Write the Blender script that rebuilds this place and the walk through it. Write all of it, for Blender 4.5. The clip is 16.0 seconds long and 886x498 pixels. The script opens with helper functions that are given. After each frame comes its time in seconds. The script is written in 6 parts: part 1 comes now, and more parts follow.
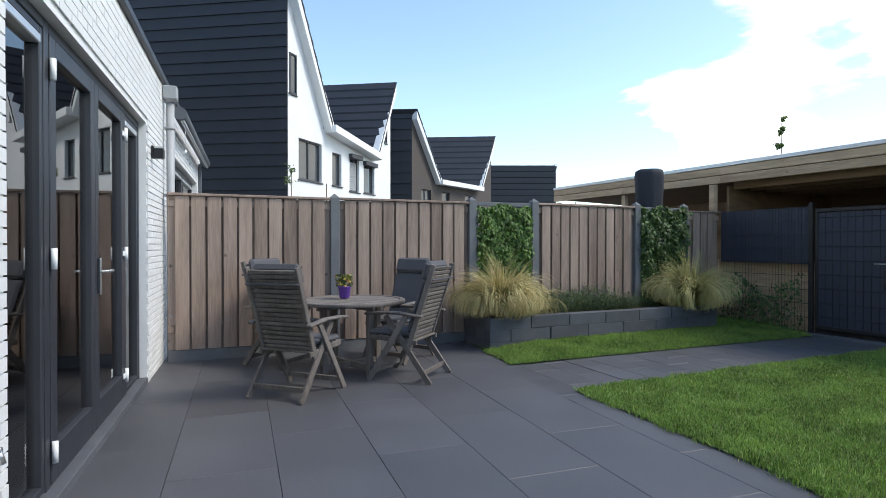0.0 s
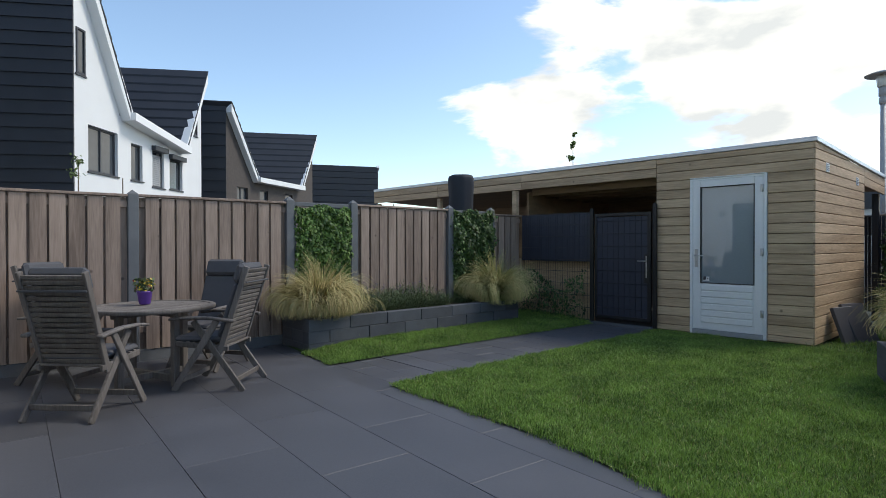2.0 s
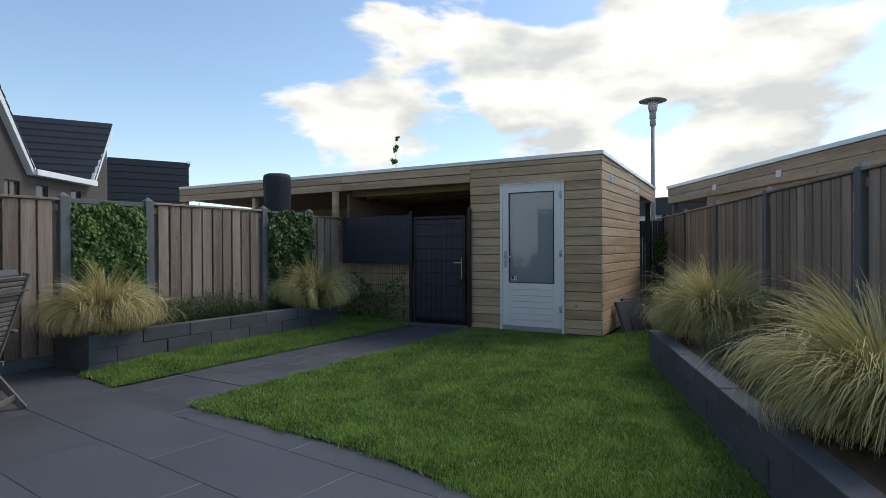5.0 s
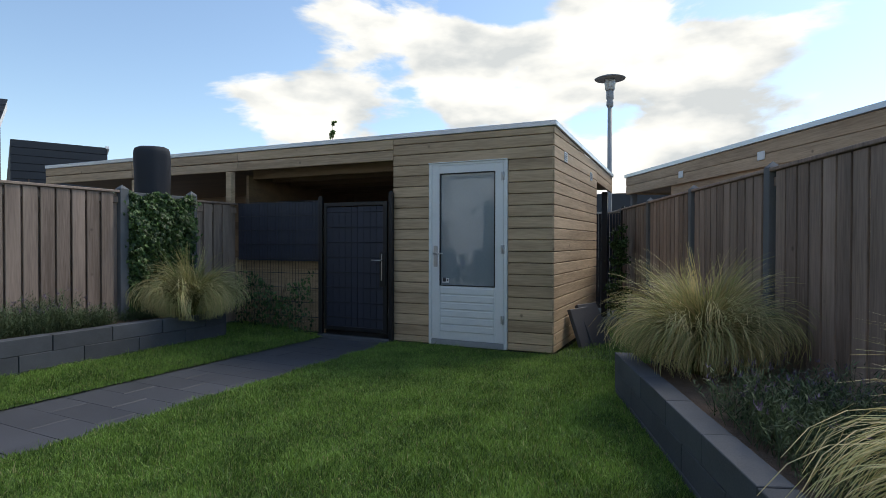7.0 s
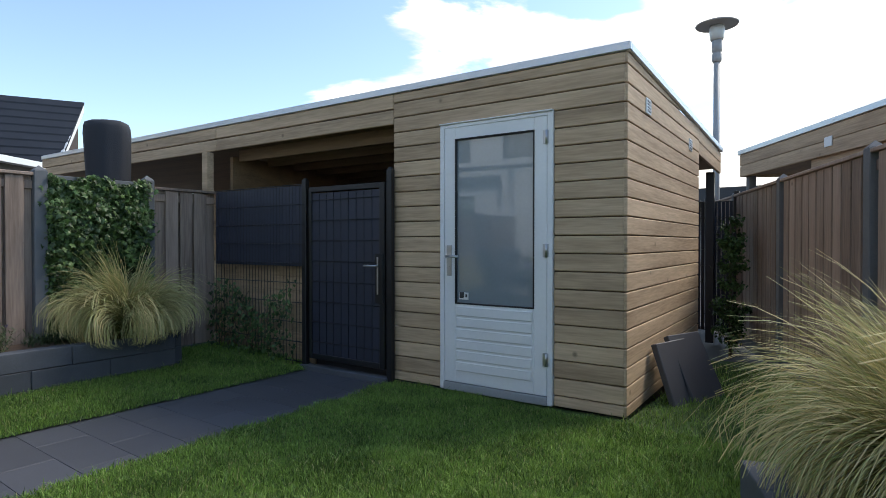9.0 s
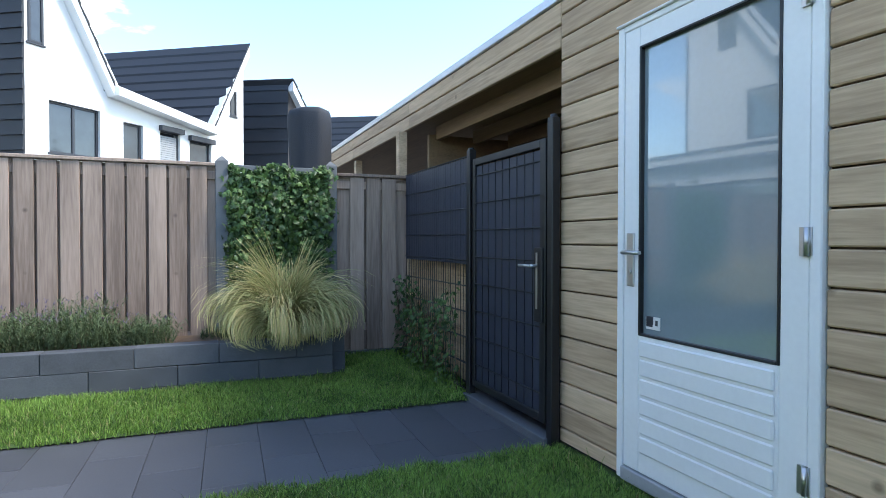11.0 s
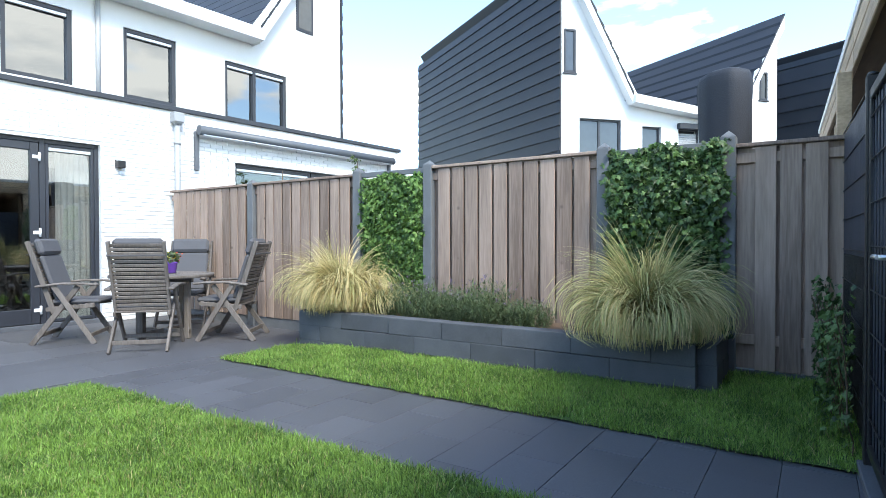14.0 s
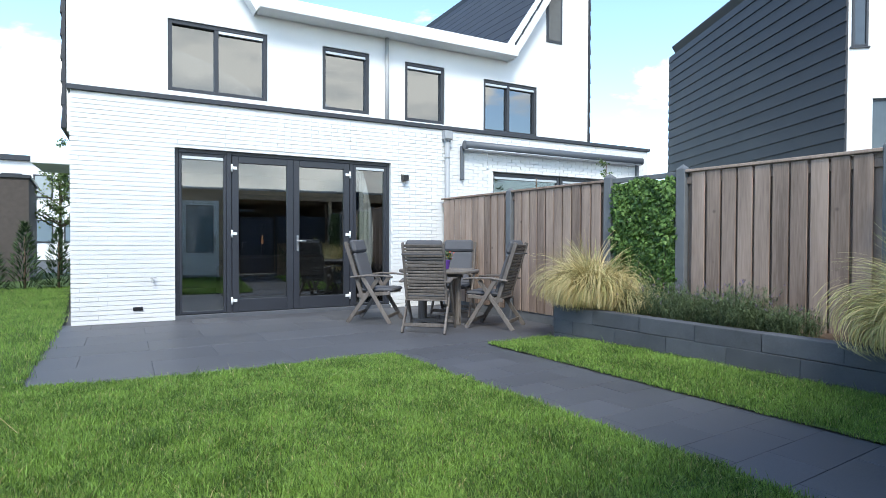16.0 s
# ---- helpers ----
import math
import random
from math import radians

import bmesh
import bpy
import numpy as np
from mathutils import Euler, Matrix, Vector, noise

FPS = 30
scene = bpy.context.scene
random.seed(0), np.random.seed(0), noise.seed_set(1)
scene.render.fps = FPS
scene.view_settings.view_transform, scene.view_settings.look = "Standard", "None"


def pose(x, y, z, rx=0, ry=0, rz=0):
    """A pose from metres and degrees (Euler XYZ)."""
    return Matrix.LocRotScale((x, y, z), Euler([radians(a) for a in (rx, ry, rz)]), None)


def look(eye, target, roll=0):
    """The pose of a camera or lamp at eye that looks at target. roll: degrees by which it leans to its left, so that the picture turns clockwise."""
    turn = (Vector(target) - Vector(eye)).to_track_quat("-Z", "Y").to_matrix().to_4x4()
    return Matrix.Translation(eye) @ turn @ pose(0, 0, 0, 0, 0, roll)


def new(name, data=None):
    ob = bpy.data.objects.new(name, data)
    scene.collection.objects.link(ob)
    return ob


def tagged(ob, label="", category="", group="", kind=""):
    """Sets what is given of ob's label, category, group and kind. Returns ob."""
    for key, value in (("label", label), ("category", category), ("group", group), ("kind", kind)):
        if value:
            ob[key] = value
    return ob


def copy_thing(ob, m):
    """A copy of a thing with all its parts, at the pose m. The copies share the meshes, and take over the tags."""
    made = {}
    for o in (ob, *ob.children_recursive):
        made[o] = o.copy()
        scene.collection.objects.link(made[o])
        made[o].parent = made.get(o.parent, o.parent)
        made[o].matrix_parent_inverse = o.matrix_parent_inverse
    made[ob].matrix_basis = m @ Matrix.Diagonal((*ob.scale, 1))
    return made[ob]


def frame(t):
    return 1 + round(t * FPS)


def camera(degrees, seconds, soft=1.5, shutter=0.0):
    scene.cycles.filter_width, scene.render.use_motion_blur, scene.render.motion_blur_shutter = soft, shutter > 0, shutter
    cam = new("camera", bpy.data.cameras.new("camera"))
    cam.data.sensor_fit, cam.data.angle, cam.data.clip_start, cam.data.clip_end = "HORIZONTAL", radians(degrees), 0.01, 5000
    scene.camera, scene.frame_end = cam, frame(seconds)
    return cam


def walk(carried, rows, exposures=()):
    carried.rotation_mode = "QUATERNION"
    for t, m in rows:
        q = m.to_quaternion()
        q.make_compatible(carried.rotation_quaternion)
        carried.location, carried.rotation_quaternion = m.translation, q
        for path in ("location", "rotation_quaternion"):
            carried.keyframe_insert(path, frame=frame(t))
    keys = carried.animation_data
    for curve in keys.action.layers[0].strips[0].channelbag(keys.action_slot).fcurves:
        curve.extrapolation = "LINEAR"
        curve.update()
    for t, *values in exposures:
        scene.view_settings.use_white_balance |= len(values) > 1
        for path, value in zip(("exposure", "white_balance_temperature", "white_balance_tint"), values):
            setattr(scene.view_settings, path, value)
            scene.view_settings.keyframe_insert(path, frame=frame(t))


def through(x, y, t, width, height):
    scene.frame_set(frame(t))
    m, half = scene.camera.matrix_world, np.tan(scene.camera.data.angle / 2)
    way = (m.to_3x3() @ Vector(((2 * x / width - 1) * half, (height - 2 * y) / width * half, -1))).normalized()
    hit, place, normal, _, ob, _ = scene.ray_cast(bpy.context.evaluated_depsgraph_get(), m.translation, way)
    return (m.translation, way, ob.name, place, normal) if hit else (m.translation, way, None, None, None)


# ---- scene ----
cam = camera(75.9, 16.0, soft=0.8)

PATH = [
    (0, (7.014, 0.687, 1.313), (5.173, 1.467, 1.297), 0.0),
    (0.5, (7.044, 0.694, 1.311), (5.26, 1.597, 1.296), -0.1),
    (1, (7.074, 0.699, 1.315), (5.364, 1.737, 1.301), -0.1),
    (1.5, (7.11, 0.688, 1.313), (5.492, 1.863, 1.298), -0.1),
    (2, (7.143, 0.684, 1.317), (5.624, 1.986, 1.302), -0.1),
    (2.5, (7.163, 0.695, 1.308), (5.747, 2.108, 1.297), 0.0),
    (3, (7.173, 0.711, 1.303), (5.846, 2.207, 1.296), 0.1),
    (3.5, (7.197, 0.713, 1.309), (5.957, 2.282, 1.299), 0.1),
    (4, (7.217, 0.713, 1.315), (6.061, 2.345, 1.304), 0.0),
    (6.5, (6.732, 1.988, 1.323), (5.77, 3.741, 1.305), -0.1),
    (7, (6.584, 2.614, 1.294), (5.669, 4.392, 1.27), 0.1),
    (7.5, (6.478, 3.221, 1.277), (5.562, 4.999, 1.253), -0.1),
    (8, (6.342, 3.843, 1.272), (5.428, 5.622, 1.247), 0.2),
    (8.5, (6.219, 4.392, 1.269), (5.184, 6.103, 1.245), -0.2),
    (9, (6.074, 4.922, 1.267), (4.893, 6.535, 1.246), 0.0),
    (11.5, (5.393, 7.412, 1.194), (3.428, 7.785, 1.164), 0.0),
    (12, (5.224, 7.778, 1.177), (3.224, 7.805, 1.147), 0.0),
    (12.5, (5.085, 8.088, 1.164), (3.108, 7.785, 1.133), -0.2),
    (13, (4.949, 8.302, 1.19), (3.042, 7.7, 1.16), -0.2),
    (13.5, (4.897, 8.448, 1.164), (3.106, 7.558, 1.134), 0.0),
    (14, (4.955, 8.504, 1.117), (3.285, 7.404, 1.09), -0.1),
    (14.5, (5.095, 8.563, 1.137), (3.56, 7.281, 1.109), 0.0),
    (15, (5.226, 8.616, 1.14), (3.857, 7.158, 1.111), 0.2),
    (15.5, (5.36, 8.698, 1.139), (4.108, 7.138, 1.111), 0.3),
    (16, (5.457, 8.808, 1.16), (4.375, 7.126, 1.127), 0.2),
]
walk(cam, [(t, look(eye, target, roll)) for t, eye, target, roll in PATH],
     [(0.0, 0.55, 6950, 7), (2.0, 0.14, 6950, 7), (4.0, -0.08, 6950, 7), (6.5, -0.12, 6900, 7), (8.0, 0.08, 6900, 8), (9.0, 0.4, 6950, 8), (11.5, 1.53, 6500, 5), (12.5, 1.76, 6500, 4), (14.5, 1.25, 6500, 4), (16.0, 0.92, 6500, 4)])

# ---- light ----
world = bpy.data.worlds.new("sky")
scene.world = world
world.use_nodes = True
wn, wl = world.node_tree.nodes, world.node_tree.links
SUN_EL, SUN_AZ = 48.0, 28.0   # degrees; azimuth from +y towards +x


def build_sky():
    out = wn["World Output"]
    bg = wn["Background"]
    bg.inputs["Strength"].default_value = 1.0
    sky = wn.new("ShaderNodeTexSky")
    sky.sky_type, sky.sun_disc = "NISHITA", False
    sky.sun_elevation, sky.sun_rotation = radians(SUN_EL), radians(SUN_AZ)
    sky.air_density, sky.dust_density, sky.ozone_density = 1.0, 0.6, 2.0
    gain = wn.new("ShaderNodeMix")
    gain.data_type, gain.blend_type = "RGBA", "MULTIPLY"
    gain.inputs["Factor"].default_value = 1.0
    wl.new(sky.outputs["Color"], gain.inputs["A"])
    gain.inputs["B"].default_value = (0.205, 0.21, 0.215, 1)
    tc = wn.new("ShaderNodeTexCoord")
    mp = wn.new("ShaderNodeMapping")
    mp.inputs["Scale"].default_value = (1.0, 1.0, 2.4)
    mp.inputs["Location"].default_value = (0.37, 0.2, 0.55)
    wl.new(tc.outputs["Generated"], mp.inputs["Vector"])
    big = wn.new("ShaderNodeTexNoise")
    big.inputs["Scale"].default_value, big.inputs["Detail"].default_value = 3.4, 10.0
    big.inputs["Roughness"].default_value, big.inputs["Distortion"].default_value = 0.56, 0.25
    wl.new(mp.outputs["Vector"], big.inputs["Vector"])
    total = big.outputs["Fac"]
    # cloud banks: direction, reach, weight
    for d, reach, weight in (((-0.643, 0.707, 0.296), 0.13, 0.20), ((-0.493, 0.815, 0.305), 0.15, 0.26), ((-0.344, 0.899, 0.272), 0.13, 0.22),
                             ((-0.743, 0.643, 0.188), 0.09, 0.20), ((-0.639, 0.746, 0.187), 0.10, 0.22), ((-0.368, 0.914, 0.160), 0.10, 0.16),
                             ((-0.221, 0.964, 0.140), 0.13, 0.24), ((-0.05, 0.985, 0.164), 0.20, 0.13), ((-0.212, 0.926, 0.323), 0.11, 0.22), ((-0.05, 0.954, 0.30), 0.16, 0.10),
                             ((-0.191, 0.957, 0.222), 0.07, -0.12), ((-0.494, 0.851, 0.20), 0.06, -0.10), ((-0.86, 0.44, 0.30), 0.36, -0.22),
                             ((-0.92, -0.2, 0.40), 0.34, 0.10), ((-0.5, -0.8, 0.34), 0.45, 0.10), ((0.05, -0.98, 0.15), 0.25, 0.15)):
        dist = wn.new("ShaderNodeVectorMath")
        dist.operation = "DISTANCE"
        wl.new(tc.outputs["Generated"], dist.inputs[0])
        dist.inputs[1].default_value = Vector(d).normalized()
        fall = wn.new("ShaderNodeMapRange")
        fall.interpolation_type = "SMOOTHSTEP"
        fall.inputs["From Min"].default_value, fall.inputs["From Max"].default_value = reach * 1.35, reach * 0.3
        fall.inputs["To Min"].default_value, fall.inputs["To Max"].default_value = 0.0, weight
        wl.new(dist.outputs["Value"], fall.inputs["Value"])
        add = wn.new("ShaderNodeMath")
        add.operation = "ADD"
        wl.new(total, add.inputs[0])
        wl.new(fall.outputs["Result"], add.inputs[1])
        total = add.outputs[0]
    cover = wn.new("ShaderNodeMapRange")
    cover.interpolation_type = "SMOOTHSTEP"
    cover.inputs["From Min"].default_value, cover.inputs["From Max"].default_value = 0.605, 0.70
    wl.new(total, cover.inputs["Value"])
    shade = wn.new("ShaderNodeTexNoise")
    shade.inputs["Scale"].default_value, shade.inputs["Detail"].default_value = 6.5, 8.0
    wl.new(mp.outputs["Vector"], shade.inputs["Vector"])
    ramp = wn.new("ShaderNodeValToRGB")
    ramp.color_ramp.elements[0].position, ramp.color_ramp.elements[0].color = 0.36, (0.74, 0.785, 0.84, 1)
    ramp.color_ramp.elements[1].position, ramp.color_ramp.elements[1].color = 0.55, (1.16, 1.16, 1.16, 1)
    wl.new(shade.outputs["Fac"], ramp.inputs["Fac"])
    mix = wn.new("ShaderNodeMix")
    mix.data_type = "RGBA"
    wl.new(cover.outputs["Result"], mix.inputs["Factor"])
    wl.new(gain.outputs["Result"], mix.inputs["A"])
    wl.new(ramp.outputs["Color"], mix.inputs["B"])
    wl.new(mix.outputs["Result"], bg.inputs["Color"])
    wl.new(bg.outputs["Background"], out.inputs["Surface"])


build_sky()
sun = new("sun", bpy.data.lights.new("sun", "SUN"))
sun.data.energy, sun.data.angle, sun.data.color = 2.0, radians(16), (1.0, 0.95, 0.88)
sun.matrix_world = look((0, 0, 0), (-math.sin(radians(SUN_AZ)) * math.cos(radians(SUN_EL)), -math.cos(radians(SUN_AZ)) * math.cos(radians(SUN_EL)), -math.sin(radians(SUN_EL))))


# ---- materials ----
def mat(name, base, rough=0.7, metal=0.0, var=0.12, scale=6.0, fine=60.0, bump=0.15, depth=0.004, stretch=(1, 1, 1), tint=None, per_object=0.0, per_island=0.0, coat=0.0, spec=0.5, coords="Object"):
    m = bpy.data.materials.new(name)
    m.use_nodes = True
    n, l = m.node_tree.nodes, m.node_tree.links
    b = n["Principled BSDF"]
    b.inputs["Roughness"].default_value, b.inputs["Metallic"].default_value = rough, metal
    b.inputs["Specular IOR Level"].default_value = spec
    b.inputs["Coat Weight"].default_value = coat
    tc = n.new("ShaderNodeTexCoord")
    mp = n.new("ShaderNodeMapping")
    mp.inputs["Scale"].default_value = stretch
    l.new(tc.outputs[coords], mp.inputs["Vector"])
    vec = mp.outputs["Vector"]
    info = n.new("ShaderNodeObjectInfo")
    if per_object:
        shift = n.new("ShaderNodeVectorMath")
        shift.operation = "MULTIPLY_ADD"
        l.new(info.outputs["Random"], shift.inputs[0])
        shift.inputs[1].default_value = (37.0, 53.0, 71.0)
        l.new(vec, shift.inputs[2])
        vec = shift.outputs[0]
    a = n.new("ShaderNodeTexNoise")
    a.inputs["Scale"].default_value, a.inputs["Detail"].default_value = scale, 5
    l.new(vec, a.inputs["Vector"])
    f = n.new("ShaderNodeTexNoise")
    f.inputs["Scale"].default_value, f.inputs["Detail"].default_value = fine, 4
    l.new(vec, f.inputs["Vector"])
    both = n.new("ShaderNodeMix")
    both.inputs["Factor"].default_value = 0.42
    l.new(a.outputs["Fac"], both.inputs["A"])
    l.new(f.outputs["Fac"], both.inputs["B"])
    value = both.outputs["Result"]
    for amount, source in ((per_object, info.outputs["Random"]), (per_island, None)):
        if amount:
            if source is None:
                source = n.new("ShaderNodeNewGeometry").outputs["Random Per Island"]
            r = n.new("ShaderNodeMapRange")
            r.inputs["To Min"].default_value, r.inputs["To Max"].default_value = -amount, amount
            l.new(source, r.inputs["Value"])
            ad = n.new("ShaderNodeMath")
            l.new(value, ad.inputs[0])
            l.new(r.outputs["Result"], ad.inputs[1])
            value = ad.outputs[0]
    ramp = n.new("ShaderNodeValToRGB")
    other = tint or base
    e = ramp.color_ramp.elements
    e[0].position, e[0].color = 0.3, (*[max(0.0, c * (1 - var)) for c in base], 1)
    e[1].position, e[1].color = 0.7, (*[min(1.0, c * (1 + var)) for c in other], 1)
    l.new(value, ramp.inputs["Fac"])
    l.new(ramp.outputs["Color"], b.inputs["Base Color"])
    if bump:
        bp = n.new("ShaderNodeBump")
        bp.inputs["Strength"].default_value, bp.inputs["Distance"].default_value = bump, depth
        l.new(f.outputs["Fac"], bp.inputs["Height"])
        l.new(bp.outputs["Normal"], b.inputs["Normal"])
    if rough > 0.2:
        rr = n.new("ShaderNodeMapRange")
        rr.inputs["To Min"].default_value, rr.inputs["To Max"].default_value = max(0.0, rough - 0.1), min(1.0, rough + 0.1)
        l.new(a.outputs["Fac"], rr.inputs["Value"])
        l.new(rr.outputs["Result"], b.inputs["Roughness"])
    return m


def wood(name, base, tint, grain=(1, 1, 0.06), knots=0.5, per_object=0.18, rough=0.75, scale=9.0):
    """Weathered boards: long grain, knots, a tone of its own for each board."""
    m = mat(name, base, rough, var=0.22, scale=scale, fine=70.0, bump=0.35, depth=0.004, stretch=grain, tint=tint, per_object=per_object)
    n, l = m.node_tree.nodes, m.node_tree.links
    b = n["Principled BSDF"]
    ramp = [x for x in n if x.bl_idname == "ShaderNodeValToRGB"][0]
    vor = n.new("ShaderNodeTexVoronoi")
    vor.inputs["Scale"].default_value = 3.3
    tc = [x for x in n if x.bl_idname == "ShaderNodeTexCoord"][0]
    info = [x for x in n if x.bl_idname == "ShaderNodeObjectInfo"][0]
    sh = n.new("ShaderNodeVectorMath")
    sh.operation = "MULTIPLY_ADD"
    l.new(info.outputs["Random"], sh.inputs[0])
    sh.inputs[1].default_value = (11.0, 17.0, 29.0)
    l.new(tc.outputs["Object"], sh.inputs[2])
    l.new(sh.outputs[0], vor.inputs["Vector"])
    k = n.new("ShaderNodeMapRange")
    k.inputs["From Min"].default_value, k.inputs["From Max"].default_value = 0.03, 0.085
    k.inputs["To Min"].default_value, k.inputs["To Max"].default_value = knots, 0.0
    l.new(vor.outputs["Distance"], k.inputs["Value"])
    mx = n.new("ShaderNodeMix")
    mx.data_type = "RGBA"
    l.new(k.outputs["Result"], mx.inputs["Factor"])
    l.new(ramp.outputs["Color"], mx.inputs["A"])
    mx.inputs["B"].default_value = (*[c * 0.35 for c in base], 1)
    l.new(mx.outputs["Result"], b.inputs["Base Color"])
    return m


def leaf(name, base, tint, per_island=0.35, rough=0.5, through=0.25, per_object=0.0, var=0.25, scale=3.0):
    m = mat(name, base, rough, var=var, scale=scale, fine=30.0, bump=0.0, tint=tint, per_island=per_island, per_object=per_object)
    n, l = m.node_tree.nodes, m.node_tree.links
    b, out = n["Principled BSDF"], n["Material Output"]
    ramp = [x for x in n if x.bl_idname == "ShaderNodeValToRGB"][0]
    tr = n.new("ShaderNodeBsdfTranslucent")
    l.new(ramp.outputs["Color"], tr.inputs["Color"])
    mx = n.new("ShaderNodeMixShader")
    mx.inputs["Fac"].default_value = through
    l.new(b.outputs["BSDF"], mx.inputs[1])
    l.new(tr.outputs["BSDF"], mx.inputs[2])
    l.new(mx.outputs["Shader"], out.inputs["Surface"])
    return m


def glass(name, tint=(0.9, 0.95, 0.95), rough=0.0, ior=2.2):
    m = bpy.data.materials.new(name)
    m.use_nodes = True
    n, l = m.node_tree.nodes, m.node_tree.links
    n.remove(n["Principled BSDF"])
    t, g, f, mx = n.new("ShaderNodeBsdfTransparent"), n.new("ShaderNodeBsdfGlossy"), n.new("ShaderNodeFresnel"), n.new("ShaderNodeMixShader")
    t.inputs["Color"].default_value = (*tint, 1)
    g.inputs["Roughness"].default_value = rough
    f.inputs["IOR"].default_value = ior
    l.new(f.outputs["Fac"], mx.inputs["Fac"])
    l.new(t.outputs["BSDF"], mx.inputs[1])
    l.new(g.outputs["BSDF"], mx.inputs[2])
    l.new(mx.outputs["Shader"], n["Material Output"].inputs["Surface"])
    return m


M_SLAB = mat("dark_concrete_slab", (0.077, 0.078, 0.087), 0.52, var=0.22, scale=1.6, fine=120, bump=0.25, depth=0.002, per_object=0.09)
M_JOINT = mat("joint_sand", (0.03, 0.029, 0.029), 0.95, var=0.3, fine=150)
M_SOIL = mat("garden_soil", (0.15, 0.10, 0.068), 0.95, var=0.35, scale=14, fine=90, bump=0.8, depth=0.02)
M_TURF = mat("turf", (0.06, 0.105, 0.022), 0.9, var=0.3, scale=3, fine=120, bump=0.6, depth=0.01)
M_GRASS = leaf("grass_blade", (0.088, 0.192, 0.028), (0.21, 0.33, 0.066), 0.22, 0.55, 0.3, 0.0, 0.45, 2.6)
M_DRY = leaf("dry_grass_blade", (0.30, 0.28, 0.10), (0.46, 0.42, 0.2), 0.3, 0.7, 0.3)
M_WHITE = mat("white_painted_brick", (0.72, 0.725, 0.725), 0.6, var=0.07, scale=2.2, fine=70, bump=0.3, depth=0.003, per_object=0.1)
M_RENDER = mat("white_render", (0.74, 0.745, 0.745), 0.7, var=0.05, scale=1.2, fine=90, bump=0.2, depth=0.003)
M_TRIM = mat("white_trim", (0.80, 0.81, 0.81), 0.45, var=0.04, scale=2, fine=40, bump=0.05)
M_ANTH = mat("anthracite_frame", (0.030, 0.033, 0.042), 0.42, var=0.1, scale=3, fine=90, bump=0.05, depth=0.001)
M_TILE = mat("dark_roof_tile", (0.026, 0.029, 0.037), 0.55, var=0.22, scale=2, fine=60, bump=0.2, depth=0.003, per_island=0.12)
M_BRICKD = mat("dark_brick", (0.075, 0.062, 0.056), 0.8, var=0.3, scale=8, fine=50, bump=0.3)
M_GLASS = glass("window_glass", (0.75, 0.8, 0.82), ior=2.7)
# low tint puts the dimness of the upper rooms into the glass
M_GLASSU = glass("darkened_upper_glass", (0.3, 0.33, 0.36), ior=3.4)
M_FROST = mat("frosted_glass", (0.20, 0.26, 0.295), 0.14, var=0.05, scale=0.7, fine=40, bump=0.0, coat=1.0, spec=0.8)
M_FROST.node_tree.nodes["Principled BSDF"].inputs["Coat IOR"].default_value = 1.9
M_PANE = mat("dark_window_pane", (0.05, 0.058, 0.066), 0.06, var=0.2, scale=0.8, fine=6, bump=0.0, coat=0.5)
M_STEEL = mat("brushed_steel", (0.55, 0.55, 0.55), 0.35, 0.9, var=0.08, fine=120, bump=0.05)
M_ALU = mat("aluminium_trim", (0.62, 0.64, 0.66), 0.4, 0.75, var=0.06, fine=50, bump=0.03)
M_ZINC = mat("grey_pvc_pipe", (0.33, 0.34, 0.35), 0.5, var=0.1, scale=5, fine=60, bump=0.05)
M_FENCE = wood("fence_wood", (0.205, 0.146, 0.113), (0.325, 0.243, 0.195), (1, 1, 0.07), 0.75, 0.14)
M_POST = mat("concrete_post", (0.135, 0.142, 0.15), 0.8, var=0.18, scale=6, fine=110, bump=0.3, depth=0.003)
M_KERB = mat("dark_concrete_block", (0.082, 0.088, 0.10), 0.78, var=0.3, scale=4, fine=130, bump=0.35, depth=0.003, per_object=0.1)
M_SHED = wood("shed_cladding", (0.41, 0.28, 0.172), (0.55, 0.405, 0.265), (0.07, 0.5, 1), 0.7, 0.07)
M_SHEDS = wood("shed_side_cladding", (0.41, 0.28, 0.172), (0.55, 0.405, 0.265), (0.5, 0.07, 1), 0.7, 0.07)
# cladding wood darkened: the shade under the roof is put into its colour
M_SHEDIN = wood("shed_boards_shaded", (0.16, 0.10, 0.055), (0.23, 0.15, 0.085), (0.06, 0.5, 1), 0.4, 0.15)
M_BLACK = mat("black_powder_coat", (0.012, 0.012, 0.014), 0.42, var=0.15, fine=150, bump=0.05, depth=0.001)
M_STRIP = mat("anthracite_screen_strip", (0.027, 0.032, 0.052), 0.5, var=0.12, scale=3, fine=80, bump=0.08, per_object=0.1)
M_TEAK = wood("weathered_teak", (0.10, 0.085, 0.074), (0.165, 0.145, 0.13), (1, 1, 0.12), 0.15, 0.1)
M_CUSH = mat("grey_cushion_cloth", (0.088, 0.088, 0.096), 0.92, var=0.14, scale=5, fine=300, bump=0.4, depth=0.002)
M_COVER = mat("dark_cover_cloth", (0.022, 0.025, 0.033), 0.75, var=0.2, scale=4, fine=90, bump=0.4, depth=0.006)
M_PURPLE = mat("purple_pot", (0.14, 0.055, 0.33), 0.45, var=0.08, fine=40, bump=0.03)
M_IVY = leaf("ivy_leaf", (0.028, 0.066, 0.016), (0.075, 0.135, 0.035), 0.3, 0.52, 0.15)
M_IVYL = leaf("ivy_leaf_light", (0.05, 0.115, 0.02), (0.12, 0.21, 0.045), 0.3, 0.52, 0.2)
